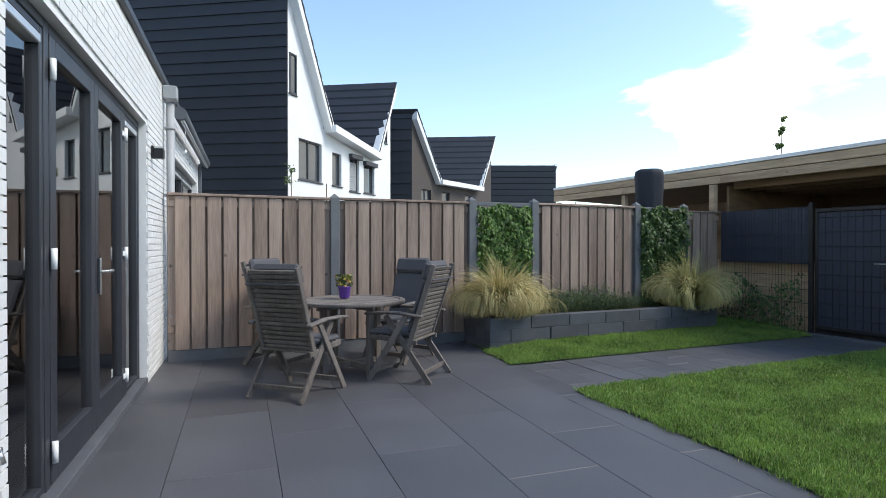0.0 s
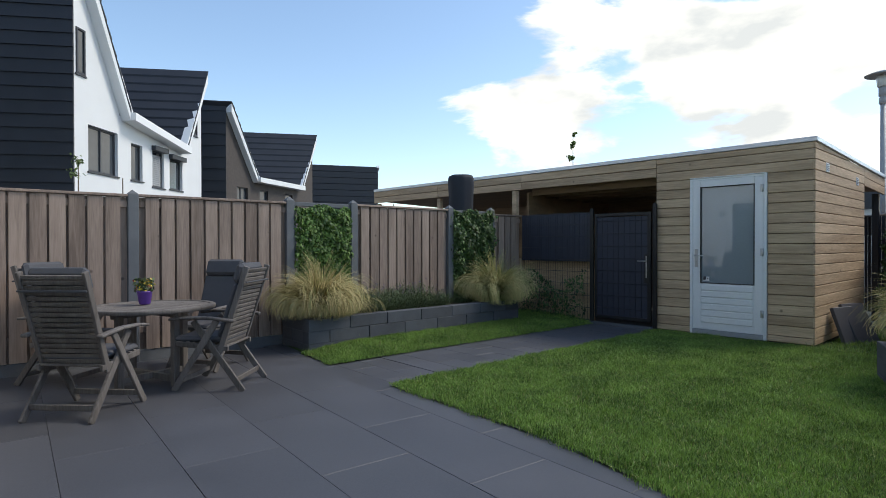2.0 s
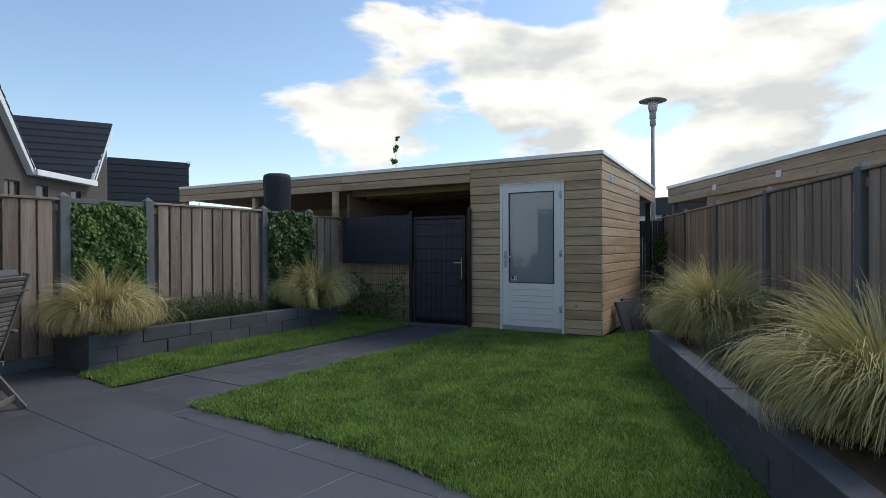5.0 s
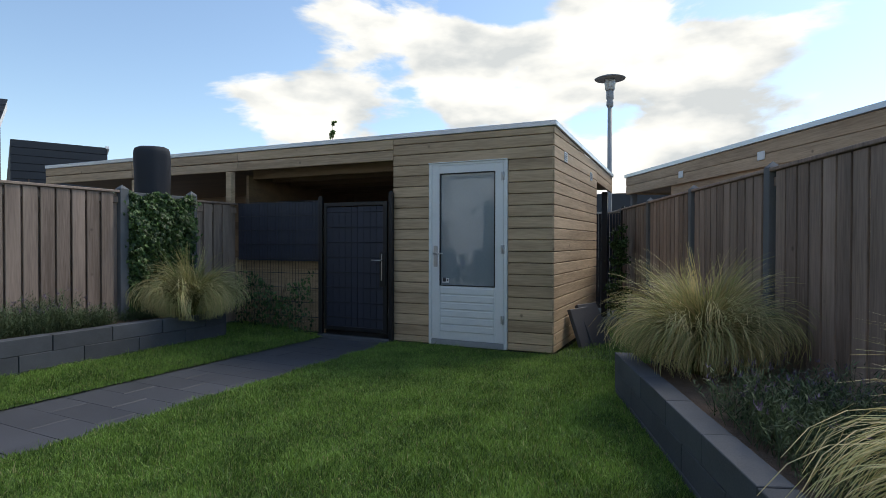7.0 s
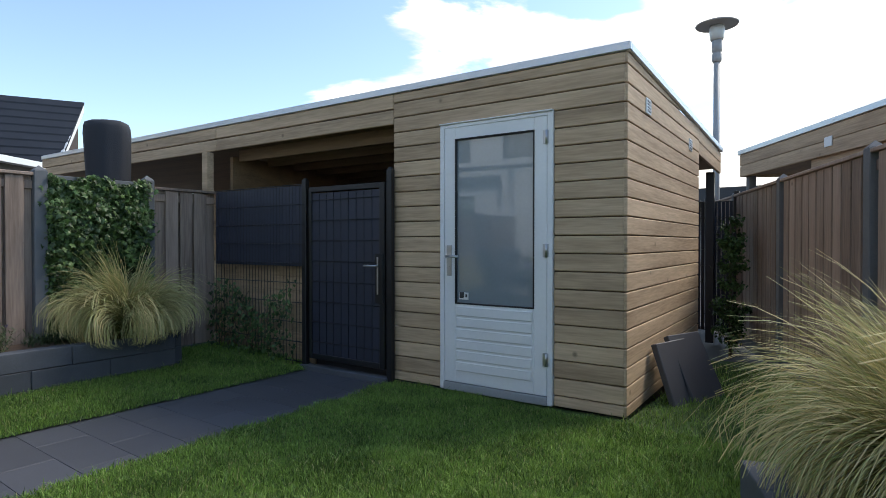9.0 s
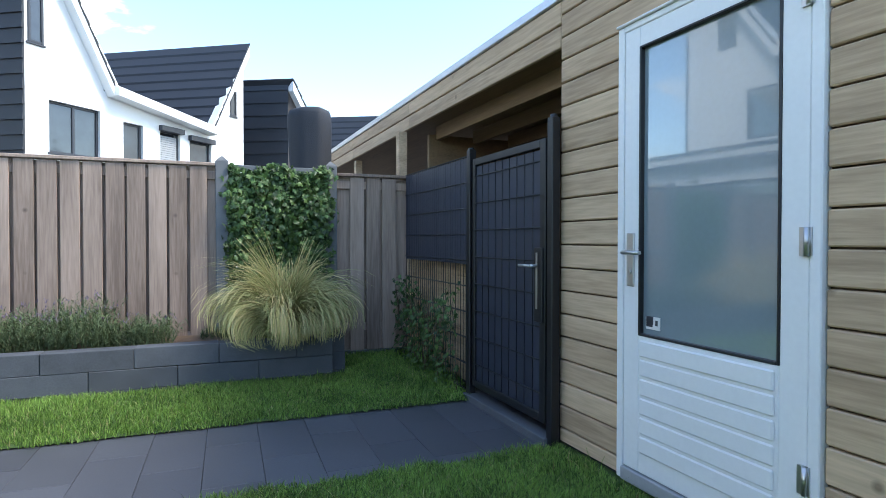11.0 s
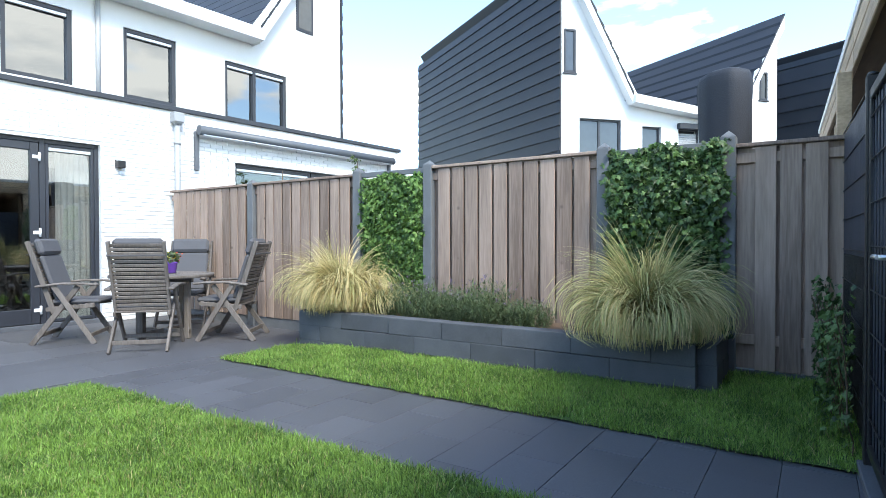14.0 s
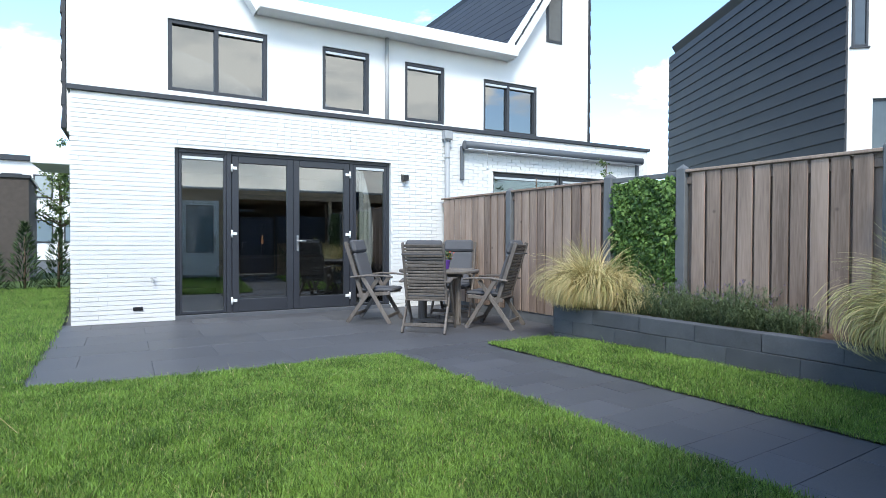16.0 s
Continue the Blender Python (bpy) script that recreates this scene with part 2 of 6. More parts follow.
M_IVYO = leaf("ivy_leaf_front", (0.036, 0.082, 0.02), (0.085, 0.155, 0.04), 0.0, 0.48, 0.15, 0.3)
M_STEM = mat("brown_stem", (0.10, 0.07, 0.045), 0.85, var=0.2, fine=60)


def strand(name, low, high):
    """Fine grass: green at the foot, straw towards the tip, each wisp of its own tone."""
    m = leaf(name, low, high, 0.0, 0.6, 0.3)
    n, l = m.node_tree.nodes, m.node_tree.links
    ramp = [x for x in n if x.bl_idname == "ShaderNodeValToRGB"][0]
    tone = n.new("ShaderNodeAttribute")
    tone.attribute_name = "tone"
    l.new(tone.outputs["Fac"], ramp.inputs["Fac"])
    e = ramp.color_ramp.elements
    e[0].position, e[0].color = 0.05, (*low, 1)
    e[1].position, e[1].color = 0.95, (*high, 1)
    return m


M_STIPA = strand("feather_grass_straw", (0.20, 0.175, 0.045), (0.86, 0.71, 0.38))
M_STIPG = strand("feather_grass_green", (0.12, 0.17, 0.035), (0.68, 0.64, 0.30))
M_HERB = leaf("herb_leaf", (0.055, 0.09, 0.035), (0.115, 0.155, 0.07), 0.3, 0.65, 0.2)
M_HERBF = leaf("lavender_flower", (0.13, 0.10, 0.16), (0.20, 0.15, 0.22), 0.3, 0.7, 0.2)
M_CONIF = leaf("conifer_leaf", (0.025, 0.05, 0.018), (0.05, 0.085, 0.03), 0.3, 0.7, 0.1)
M_TREE = leaf("tree_leaf", (0.09, 0.15, 0.04), (0.16, 0.22, 0.07), 0.3, 0.55, 0.35)
M_RED = leaf("red_petal", (0.35, 0.03, 0.02), (0.5, 0.08, 0.04), 0.3, 0.6, 0.2)
M_YELL = leaf("yellow_petal", (0.6, 0.42, 0.03), (0.7, 0.55, 0.06), 0.3, 0.6, 0.2)
# plaster coloured dark to carry the dimness of rooms lit only by windows
M_ROOM = mat("room_plaster_dimmed", (0.16, 0.155, 0.15), 0.9, var=0.06)
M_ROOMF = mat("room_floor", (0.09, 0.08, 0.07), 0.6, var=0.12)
M_SOFA = mat("sofa_cloth", (0.16, 0.12, 0.10), 0.9, var=0.15, fine=150, bump=0.2)
M_CURT = mat("curtain_cloth", (0.50, 0.50, 0.50), 0.9, var=0.08, fine=120)
M_FABRIC = mat("awning_cover", (0.10, 0.11, 0.125), 0.5, var=0.1, fine=60, bump=0.05)
M_LABEL = mat("white_sticker", (0.72, 0.72, 0.72), 0.5, var=0.03, bump=0)
M_PRINT = mat("dark_print", (0.05, 0.05, 0.06), 0.6, var=0.03, bump=0)
M_MEMB = mat("bitumen_roof", (0.05, 0.05, 0.05), 0.9, var=0.2, fine=100)
M_ASPH = mat("street_ground", (0.09, 0.09, 0.088), 0.9, var=0.2, scale=2, fine=120, bump=0.3)
M_LAMPG = mat("lamp_glass", (0.55, 0.57, 0.56), 0.25, var=0.04, bump=0, coat=0.6)
M_EMBER = bpy.data.materials.new("lamp_glow")
M_EMBER.use_nodes = True
M_EMBER.node_tree.nodes["Principled BSDF"].inputs["Emission Color"].default_value = (1.0, 0.35, 0.1, 1)
M_EMBER.node_tree.nodes["Principled BSDF"].inputs["Emission Strength"].default_value = 0.2


# ---- mesh tools ----
def box(bm, x0, x1, y0, y1, z0, z1, bevel=0.0, m=None):
    """A box between the given sides, its edges cut by bevel."""
    b = min(bevel, 0.45 * min(abs(x1 - x0), abs(y1 - y0), abs(z1 - z0)))
    if b <= 0:
        pts = [(x, y, z) for x in (x0, x1) for y in (y0, y1) for z in (z0, z1)]
        faces = ((0, 1, 3, 2), (4, 6, 7, 5), (0, 4, 5, 1), (2, 3, 7, 6), (0, 2, 6, 4), (1, 5, 7, 3))
        vs = [bm.verts.new(m @ Vector(p) if m else p) for p in pts]
        for f in faces:
            bm.faces.new([vs[i] for i in f])
        return
    cx, cy, cz = (x0 + x1) / 2, (y0 + y1) / 2, (z0 + z1) / 2
    hx, hy, hz = abs(x1 - x0) / 2, abs(y1 - y0) / 2, abs(z1 - z0) / 2
    v = {}
    for sx in (-1, 1):
        for sy in (-1, 1):
            for sz in (-1, 1):
                for k, p in enumerate(((hx, hy - b, hz - b), (hx - b, hy, hz - b), (hx - b, hy - b, hz))):
                    q = Vector((cx + sx * p[0], cy + sy * p[1], cz + sz * p[2]))
                    v[sx, sy, sz, k] = bm.verts.new(m @ q if m else q)

    def face(keys, out):
        vs = [v[k] for k in keys]
        f = bm.faces.new(vs)
        f.normal_update()
        o = Vector(out)
        if m:
            o = m.to_3x3() @ o
        if f.normal.dot(o) < 0:
            f.normal_flip()
    for s in (-1, 1):
        face([(s, -1, -1, 0), (s, 1, -1, 0), (s, 1, 1, 0), (s, -1, 1, 0)], (s, 0, 0))
        face([(-1, s, -1, 1), (1, s, -1, 1), (1, s, 1, 1), (-1, s, 1, 1)], (0, s, 0))
        face([(-1, -1, s, 2), (1, -1, s, 2), (1, 1, s, 2), (-1, 1, s, 2)], (0, 0, s))
        for r in (-1, 1):
            face([(s, r, -1, 0), (s, r, 1, 0), (s, r, 1, 1), (s, r, -1, 1)], (s, r, 0))
            face([(s, -1, r, 0), (s, 1, r, 0), (s, 1, r, 2), (s, -1, r, 2)], (s, 0, r))
            face([(-1, s, r, 1), (1, s, r, 1), (1, s, r, 2), (-1, s, r, 2)], (0, s, r))
            for q in (-1, 1):
                face([(s, r, q, 0), (s, r, q, 1), (s, r, q, 2)], (s, r, q))


def rod(bm, p, q, r0, r1=None, seg=10, caps=True):
    """A round bar from p to q."""
    p, q = Vector(p), Vector(q)
    r1 = r0 if r1 is None else r1
    turn = (q - p).to_track_quat("Z", "Y").to_matrix()
    rings = []
    for c, r in ((p, r0), (q, r1)):
        rings.append([bm.verts.new(c + turn @ Vector((r * math.cos(2 * math.pi * i / seg), r * math.sin(2 * math.pi * i / seg), 0))) for i in range(seg)])
    for i in range(seg):
        j = (i + 1) % seg
        f = bm.faces.new((rings[0][i], rings[0][j], rings[1][j], rings[1][i]))
        f.smooth = True
    if caps:
        bm.faces.new(rings[0][::-1])
        bm.faces.new(rings[1])


def beam(bm, p, q, w, h, bevel=0.004, up=(0, 0, 1)):
    """A straight bar of section w x h from p to q."""
    p, q = Vector(p), Vector(q)
    y = (q - p).normalized()
    x = y.cross(Vector(up)).normalized()
    z = x.cross(y)
    m = Matrix.Translation(p) @ Matrix((x, y, z)).transposed().to_4x4()
    box(bm, -w / 2, w / 2, 0, (q - p).length, -h / 2, h / 2, bevel, m)


def lathe(bm, prof, seg=20, at=(0, 0, 0)):
    """A turned shape from (radius, height) pairs."""
    rings = []
    for r, z in prof:
        rings.append([bm.verts.new((at[0] + r * math.cos(2 * math.pi * i / seg), at[1] + r * math.sin(2 * math.pi * i / seg), at[2] + z)) for i in range(seg)])
    for a, b in zip(rings, rings[1:]):
        for i in range(seg):
            j = (i + 1) % seg
            f = bm.faces.new((a[i], a[j], b[j], b[i]))
            f.smooth = True
    bm.faces.new(rings[0][::-1])
    bm.faces.new(rings[-1])


def prism(bm, pts, d0, d1, m=None):
    """A flat outline of (x, z) pairs given depth along y."""
    a = [bm.verts.new(m @ Vector((x, d0, z)) if m else (x, d0, z)) for x, z in pts]
    b = [bm.verts.new(m @ Vector((x, d1, z)) if m else (x, d1, z)) for x, z in pts]
    bm.faces.new(a)
    bm.faces.new(b[::-1])
    for i in range(len(pts)):
        j = (i + 1) % len(pts)
        bm.faces.new((a[j], a[i], b[i], b[j]))


def finish(bm):
    bmesh.ops.recalc_face_normals(bm, faces=bm.faces[:])
    return bm


def part(name, bm, material, parent=None, label="", m=None):
    """Links a bmesh as one mesh object under its thing or part."""
    me = bpy.data.meshes.new(name)
    bm.to_mesh(me)
    bm.free()
    me.materials.append(material)
    ob = new(name, me)
    if m is not None:
        ob.matrix_basis = m
    if parent is not None:
        ob.parent = parent
    return tagged(ob, label)


def piece(name, me, parent, m):
    """One more object on a shared mesh."""
    ob = new(name, me)
    ob.matrix_basis = m
    ob.parent = parent
    return ob


def shared(name, bm, material):
    me = bpy.data.meshes.new(name)
    bm.to_mesh(me)
    bm.free()
    me.materials.append(material)
    return me


def thing(name, label, category, m=None, group="", kind=""):
    ob = new(name)
    ob.empty_display_size = 0.1
    if m is not None:
        ob.matrix_basis = m
    return tagged(ob, label, category, group, kind)


def mesh_from(name, verts, faces, material, smooth=False):
    """A mesh from arrays; faces is an (n, 3) or (n, 4) array."""
    verts, faces = np.asarray(verts, dtype=np.float32), np.asarray(faces, dtype=np.int32)
    k = faces.shape[1]
    me = bpy.data.meshes.new(name)
    me.vertices.add(len(verts))
    me.vertices.foreach_set("co", verts.ravel())
    me.loops.add(faces.size)
    me.loops.foreach_set("vertex_index", faces.ravel())
    me.polygons.add(len(faces))
    me.polygons.foreach_set("loop_start", np.arange(0, faces.size, k, dtype=np.int32))
    me.polygons.foreach_set("use_smooth", np.full(len(faces), smooth))
    me.update(calc_edges=True)
    me.validate()
    me.materials.append(material)
    return me


def B():
    return bmesh.new()


# ---- ground ----
def flat(name, pts, z, material, label="", category="", kind="structure", thick=0.0):
    bm = B()
    top = [bm.verts.new((x, y, z)) for x, y in pts]
    bm.faces.new(top)
    if thick:
        low = [bm.verts.new((x, y, z - thick)) for x, y in pts]
        for i in range(len(pts)):
            j = (i + 1) % len(pts)
            bm.faces.new((top[i], low[i], low[j], top[j]))
    finish(bm)
    ob = part(name, bm, material)
    return tagged(ob, label, category, "", kind)


flat("ground", [(-400, -400), (400, -400), (400, 400), (-400, 400)], -0.09, M_ASPH, "grey street and bare ground round the plots", "ground")
PATIO = flat("pavement", [(-0.3, -0.2), (5.7, -0.4), (5.9, 3.6), (2.85, 3.9), (2.80, 9.0), (1.55, 9.0), (1.55, 3.9), (-0.3, 4.05)], -0.045, M_JOINT, "sand bed of the dark paved patio and path", "pavement")

FENCE_A, FENCE_D = Vector((6.85, 7.98, 0)), Vector((-0.3675, 0.930, 0)).normalized()
FENCE_N = Vector((-FENCE_D.y, FENCE_D.x, 0))     # to the garden side


def fence_at(s, off=0.0, z=0.0):
    p = FENCE_A + FENCE_D * s + FENCE_N * off
    return Vector((p.x, p.y, z))


BED_OFF = 1.24
LAWN = [(2.80, 3.76), (4.8, 3.70), (5.84, 3.47), (5.66, 0.0), (5.64, -0.2), (5.60, -14.0), (14.5, -14.0), tuple(fence_at(4.0)[:2]), (4.80, 11.5), (4.76, 8.93), (2.70, 8.84)]
lawn = flat("lawn", LAWN, -0.004, M_TURF, "mown green lawn beside the dark paving", "lawn")
strip_bm = B()
cols = [(1.62, 0.012), (1.35, 0.035), (0.86, 0.075), (0.0, 0.09)]
rows_y = [3.78, 4.6, 5.4, 6.2, 7.0, 7.9, 8.76]
grid = []
for y in rows_y:
    row = []
    for x, z in cols:
        yy = y + (0.12 * (1.6 - x) if y < 4 else 0)
        row.append(strip_bm.verts.new((x, yy, z if y > 4 else 0.008)))
    grid.append(row)
for a, b in zip(grid, grid[1:]):
    for i in range(len(cols) - 1):
        strip_bm.faces.new((a[i], b[i], b[i + 1], a[i + 1]))
finish(strip_bm)
tagged(part("lawn_strip", strip_bm, M_TURF), "narrow green lawn strip along the raised bed", "lawn", "", "structure")


def strip_z(x):
    return float(np.interp(x, [c[0] for c in cols[::-1]], [c[1] for c in cols[::-1]]))


# ---- fences ----
def concrete_post(x, y, h, rz=0.0, w=0.10, group="fence posts"):
    bm = B()
    box(bm, -w / 2, w / 2, -w / 2, w / 2, -0.05, h - 0.05, 0.006)
    v = [bm.verts.new((sx * (w / 2 - 0.004), sy * (w / 2 - 0.004), h - 0.049)) for sx, sy in ((-1, -1), (1, -1), (1, 1), (-1, 1))]
    tip = bm.verts.new((0, 0, h))
    for i in range(4):
        bm.faces.new((v[i], v[(i + 1) % 4], tip))
    ob = part("fence_post", bm, M_POST)
    ob.matrix_basis = pose(x, y, 0, 0, 0, rz)
    return tagged(ob, "dark grey concrete fence post with a pyramid top", "fence post", group)


BOARDS = {}


def board_mesh(w, h, material):
    key = (round(w, 3), round(h, 3), material.name)
    if key not in BOARDS:
        bm = B()
        box(bm, -w / 2, w / 2, -0.009, 0.009, 0, h, 0.003)
        BOARDS[key] = shared("board", bm, material)
    return BOARDS[key]


def fence_panel(m, length, top=1.90, low=0.13, pitch=0.163, group="wooden garden fence", label="weathered brown wooden fence panel of upright boards"):
    """A double-sided board panel; its garden side is local -y."""
    th = thing("wooden_fence", label, "fence", m, group)
    bm = B()
    box(bm, 0, length, -0.02, 0.02, -0.02, low - 0.004, 0.004)
    part("kickboard", bm, M_POST, th, "dark concrete kickboard")
    for z in (0.32, top - 0.15):
        bm = B()
        box(bm, 0.0, length, -0.013, 0.013, z, z + 0.075, 0.003)
        part("rail", bm, M_FENCE, th)
    n = max(3, round(length / pitch) - 1)
    p = pitch if length < 1.0 else (length - 0.125) / n
    edge = (length - n * p) / 2
    for i in range(n):
        jig = random.uniform(-0.003, 0.003)
        piece("board", board_mesh(p - 0.024, top - 0.035 - low, M_FENCE), th, pose(edge + p * (i + 0.5) + jig, -0.0225 + random.uniform(-0.002, 0.002), low, 0, 0, 180 if i % 2 else 0))
    for i in range(n + 1):
        c = edge + p * i
        if i in (0, n):
            w = edge + 0.06
            c = w / 2 if i == 0 else length - w / 2
        piece("board", board_mesh(w if i in (0, n) else 0.11, top - 0.035 - low, M_FENCE), th, pose(c, 0.0225, low))
    bm = B()
    box(bm, 0, length, -0.05, 0.05, top - 0.03, top, 0.005)
    part("cap_rail", bm, M_FENCE, th)
    return th


LEFT_POSTS = ((2.195, 1.945), (4.08, 1.97), (5.074, 1.975), (6.941, 1.98), (7.922, 1.98))
for y, h in LEFT_POSTS:
    concrete_post(0, y, h, 0, 0.11)
for a, b, top in ((0.33, 2.141, 1.89), (2.249, 4.026, 1.895), (5.128, 6.887, 1.91), (7.976, 8.70, 1.865)):
    fence_panel(pose(0, a, 0, 0, 0, 90), b - a, top)

for i in range(-5, 5):
    p = fence_at(1.885 * i)
    concrete_post(p.x, p.y, 1.96, 21.56)
    if i < 4:
        q = fence_at(1.885 * (i + 1) - 0.05)
        fence_panel(Matrix.Translation(q) @ pose(0, 0, 0, 0, 0, -90 + 21.56), 1.785, 1.90, label="weathered brown wooden fence panel behind the raised bed")


def trellis(y0, y1):
    th = thing("trellis_frame", "grey metal trellis frame holding climbing ivy", "trellis", pose(0, y0, 0, 0, 0, 90), "ivy trellises")
    w = y1 - y0
    bm = B()
    box(bm, 0, w, -0.025, 0.025, 1.845, 1.90, 0.004)
    part("top_rail", bm, M_POST, th)
    for x in (0.0, w - 0.04):
        bm = B()
        box(bm, x, x + 0.04, -0.02, 0.02, 0.13, 1.845, 0.004)
        part("side_rail", bm, M_POST, th)
    bm = B()
    box(bm, 0, w, -0.02, 0.02, -0.02, 0.13, 0.004)
    part("kickboard", bm, M_POST, th)
    for k in range(9):
        bm = B()
        z = 0.25 + 0.19 * k
        rod(bm, (0.04, 0, z), (w - 0.04, 0, z), 0.003, seg=6)
        part("wire", bm, M_POST, th)


trellis(4.134, 5.02)
trellis(6.995, 7.868)

# ---- raised beds ----
BLOCK = B()
box(BLOCK, -0.2952, 0.2952, -0.075, 0.075, 0, 0.1525, 0.004)
BLOCK_ME = shared("block", BLOCK, M_KERB)
half = B()
box(half, -0.1468, 0.1468, -0.075, 0.075, 0, 0.1525, 0.004)
HALF_ME = shared("block", half, M_KERB)


def block_row(parent, p, q, z, shift, rz):
    """Blocks of 0.6 m laid from p to q; shift starts with half a block."""
    p, q = Vector(p), Vector(q)
    d = (q - p).normalized()
    total, s = (q - p).length, 0.0
    if shift:
        piece("block", HALF_ME, parent, Matrix.Translation((*(p + d * 0.147)[:2], z)) @ pose(0, 0, 0, 0, 0, rz))
        s = 0.298
    while s + 0.5 < total:
        w = random.uniform(-0.004, 0.004)
        n = Vector((-d.y, d.x))
        c = p + d * (s + 0.297)
        piece("block", BLOCK_ME, parent, Matrix.Translation((c.x + n.x * w, c.y + n.y * w, z + random.uniform(-0.002, 0.003))) @ pose(0, 0, 0, 0, 0, rz + random.uniform(-0.3, 0.3)))
        s += 0.594
    if total - s > 0.2:
        piece("block", HALF_ME, parent, Matrix.Translation((*(p + d * (s + 0.147))[:2], z)) @ pose(0, 0, 0, 0, 0, rz))


bed = thing("raised_bed", "raised garden bed of dark concrete blocks along the fence", "raised bed")
for k, z in enumerate((-0.06, 0.094, 0.248)):
    block_row(bed, (0.725, 3.95), (0.675, 7.93), z, k % 2 == 1, 91.2)
    block_row(bed, (0.06, 4.03), (0.65, 4.03), z, k % 2 == 1, 0)
    block_row(bed, (0.06, 7.86), (0.60, 7.86), z, k % 2 == 1, 0)


def soil(name, pts, z, label):
    bm = B()
    for x, y in pts:
        bm.verts.new((x, y, z))
    bm.faces.new(bm.verts[:])
    bmesh.ops.subdivide_edges(bm, edges=bm.edges[:], cuts=7, use_grid_fill=True)
    for v in bm.verts:
        v.co.z += 0.02 * noise.noise(v.co * 3.1) + 0.012 * noise.noise(v.co * 9.0)
    finish(bm)
    return tagged(part(name, bm, M_SOIL), label, "soil", "", "structure")


soil("bed_soil", [(0.03, 4.06), (0.66, 4.06), (0.61, 7.81), (0.03, 7.81)], 0.355, "brown soil in the raised bed by the ivy")
bed2 = thing("raised_bed", "long raised bed of dark concrete blocks under the fence", "raised bed")
p0, p1 = fence_at(0.05, BED_OFF - 0.075), fence_at(-6.2, BED_OFF - 0.075)
e0, e1 = fence_at(-0.03, 0.06), fence_at(-0.03, BED_OFF - 0.15)
for k, z in enumerate((-0.10, 0.054, 0.208)):
    block_row(bed2, p0[:2], p1[:2], z, k % 2 == 0, 21.56 + 90)
    block_row(bed2, e0[:2], e1[:2], z, k % 2 == 1, 21.56)
soil("bed_soil", [tuple(fence_at(-0.09, 0.05)[:2]), tuple(fence_at(-0.09, BED_OFF - 0.13)[:2]), tuple(fence_at(-6.2, BED_OFF - 0.13)[:2]), tuple(fence_at(-6.2, 0.05)[:2])], 0.31, "brown soil in the bed under the wooden fence")

# ---- shed and carport ----
SY, SX0, SX1, SIDE_Y = 8.835, 2.67, 4.743, 11.53
SHED_M = Matrix.Translation((2.67, 8.835, 0)) @ pose(0, 0, 0, 0, 0, 2.29) @ Matrix.Translation((-2.67, -8.835, 0))
ROOF_L, ROOF_Y = -4.62, 13.1


def roof_z(y):
    return 2.675 - 0.034 * (y - SY)


shed = thing("garden_shed", "flat-roofed garden shed and carport clad in light brown boards", "shed", SHED_M)
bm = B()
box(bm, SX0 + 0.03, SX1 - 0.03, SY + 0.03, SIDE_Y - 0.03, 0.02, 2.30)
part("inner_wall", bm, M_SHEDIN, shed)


def clad(x0, x1, z0, z1, flip=1):
    """One board of the front, with a bevelled edge."""
    bm = B()
    box(bm, x0, x1, SY - 0.02, SY + 0.012, z0 + 0.004, z1 - 0.004, 0.006)
    part("board", bm, M_SHED, shed)


EDGES = [2.615, 2.53] + [2.53 - 0.1342 * k for k in range(1, 19)] + [0.03]
D0, D1, DT = 3.19, 4.212, 2.262
for top, low in zip(EDGES, EDGES[1:]):
    if low > 2.25:
        clad(SX0, SX1, low, top)
    elif top > DT + 0.03:
        clad(SX0, D0 - 0.004, low, top), clad(D1 + 0.004, SX1, low, top), clad(D0 - 0.003, D1 + 0.003, DT + 0.012, top)
    else:
        clad(SX0, D0 - 0.004, low, top), clad(D1 + 0.004, SX1, low, top)
def side_line(y):
    return roof_z(y) - 0.062


def side_board(y0, y1, pts):
    bm = B()
    a = [bm.verts.new((SX1 - 0.012, y, z)) for y, z in pts]
    b = [bm.verts.new((SX1 + 0.02, y, z)) for y, z in pts]
    bm.faces.new(a)
    bm.faces.new(b)
    for k in range(len(pts)):
        q = (k + 1) % len(pts)
        bm.faces.new((a[k], a[q], b[q], b[k]))
    finish(bm)
    bmesh.ops.bevel(bm, geom=bm.edges[:], offset=0.005, segments=1, affect="EDGES")
    part("board", bm, M_SHEDS, shed)


for top, low in zip(EDGES, EDGES[1:]):
    ya, yb = SY - 0.016, SIDE_Y
    t, l = top - 0.004, low + 0.004
    if side_line(yb) > t:
        side_board(ya, yb, [(ya, l), (yb, l), (yb, t), (ya, t)])
    else:
        ye = min(yb, SY + (2.613 - l - 0.02) / 0.034)
        te = side_line(ye)
        yk = SY + (2.613 - t) / 0.034
        side_board(ya, ye, [(ya, l), (ye, l), (ye, te), (yk, t), (ya, t)] if yk > ya + 0.05 else [(ya, l), (ye, l), (ye, te), (ya, side_line(ya))])
for drop in (0.066, 0.206):
    side_board(0, 0, [(SIDE_Y + 0.004, roof_z(SIDE_Y) - drop - 0.135), (ROOF_Y, roof_z(ROOF_Y) - drop - 0.135), (ROOF_Y, roof_z(ROOF_Y) - drop), (SIDE_Y + 0.004, roof_z(SIDE_Y) - drop)])
for top, low in ((2.615, 2.479), (2.475, 2.338)):
    for x0, x1 in ((ROOF_L, -2.30), (-2.297, 0.02), (0.023, SX0 - 0.003)):
        clad(x0, x1, low, top)
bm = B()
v = []
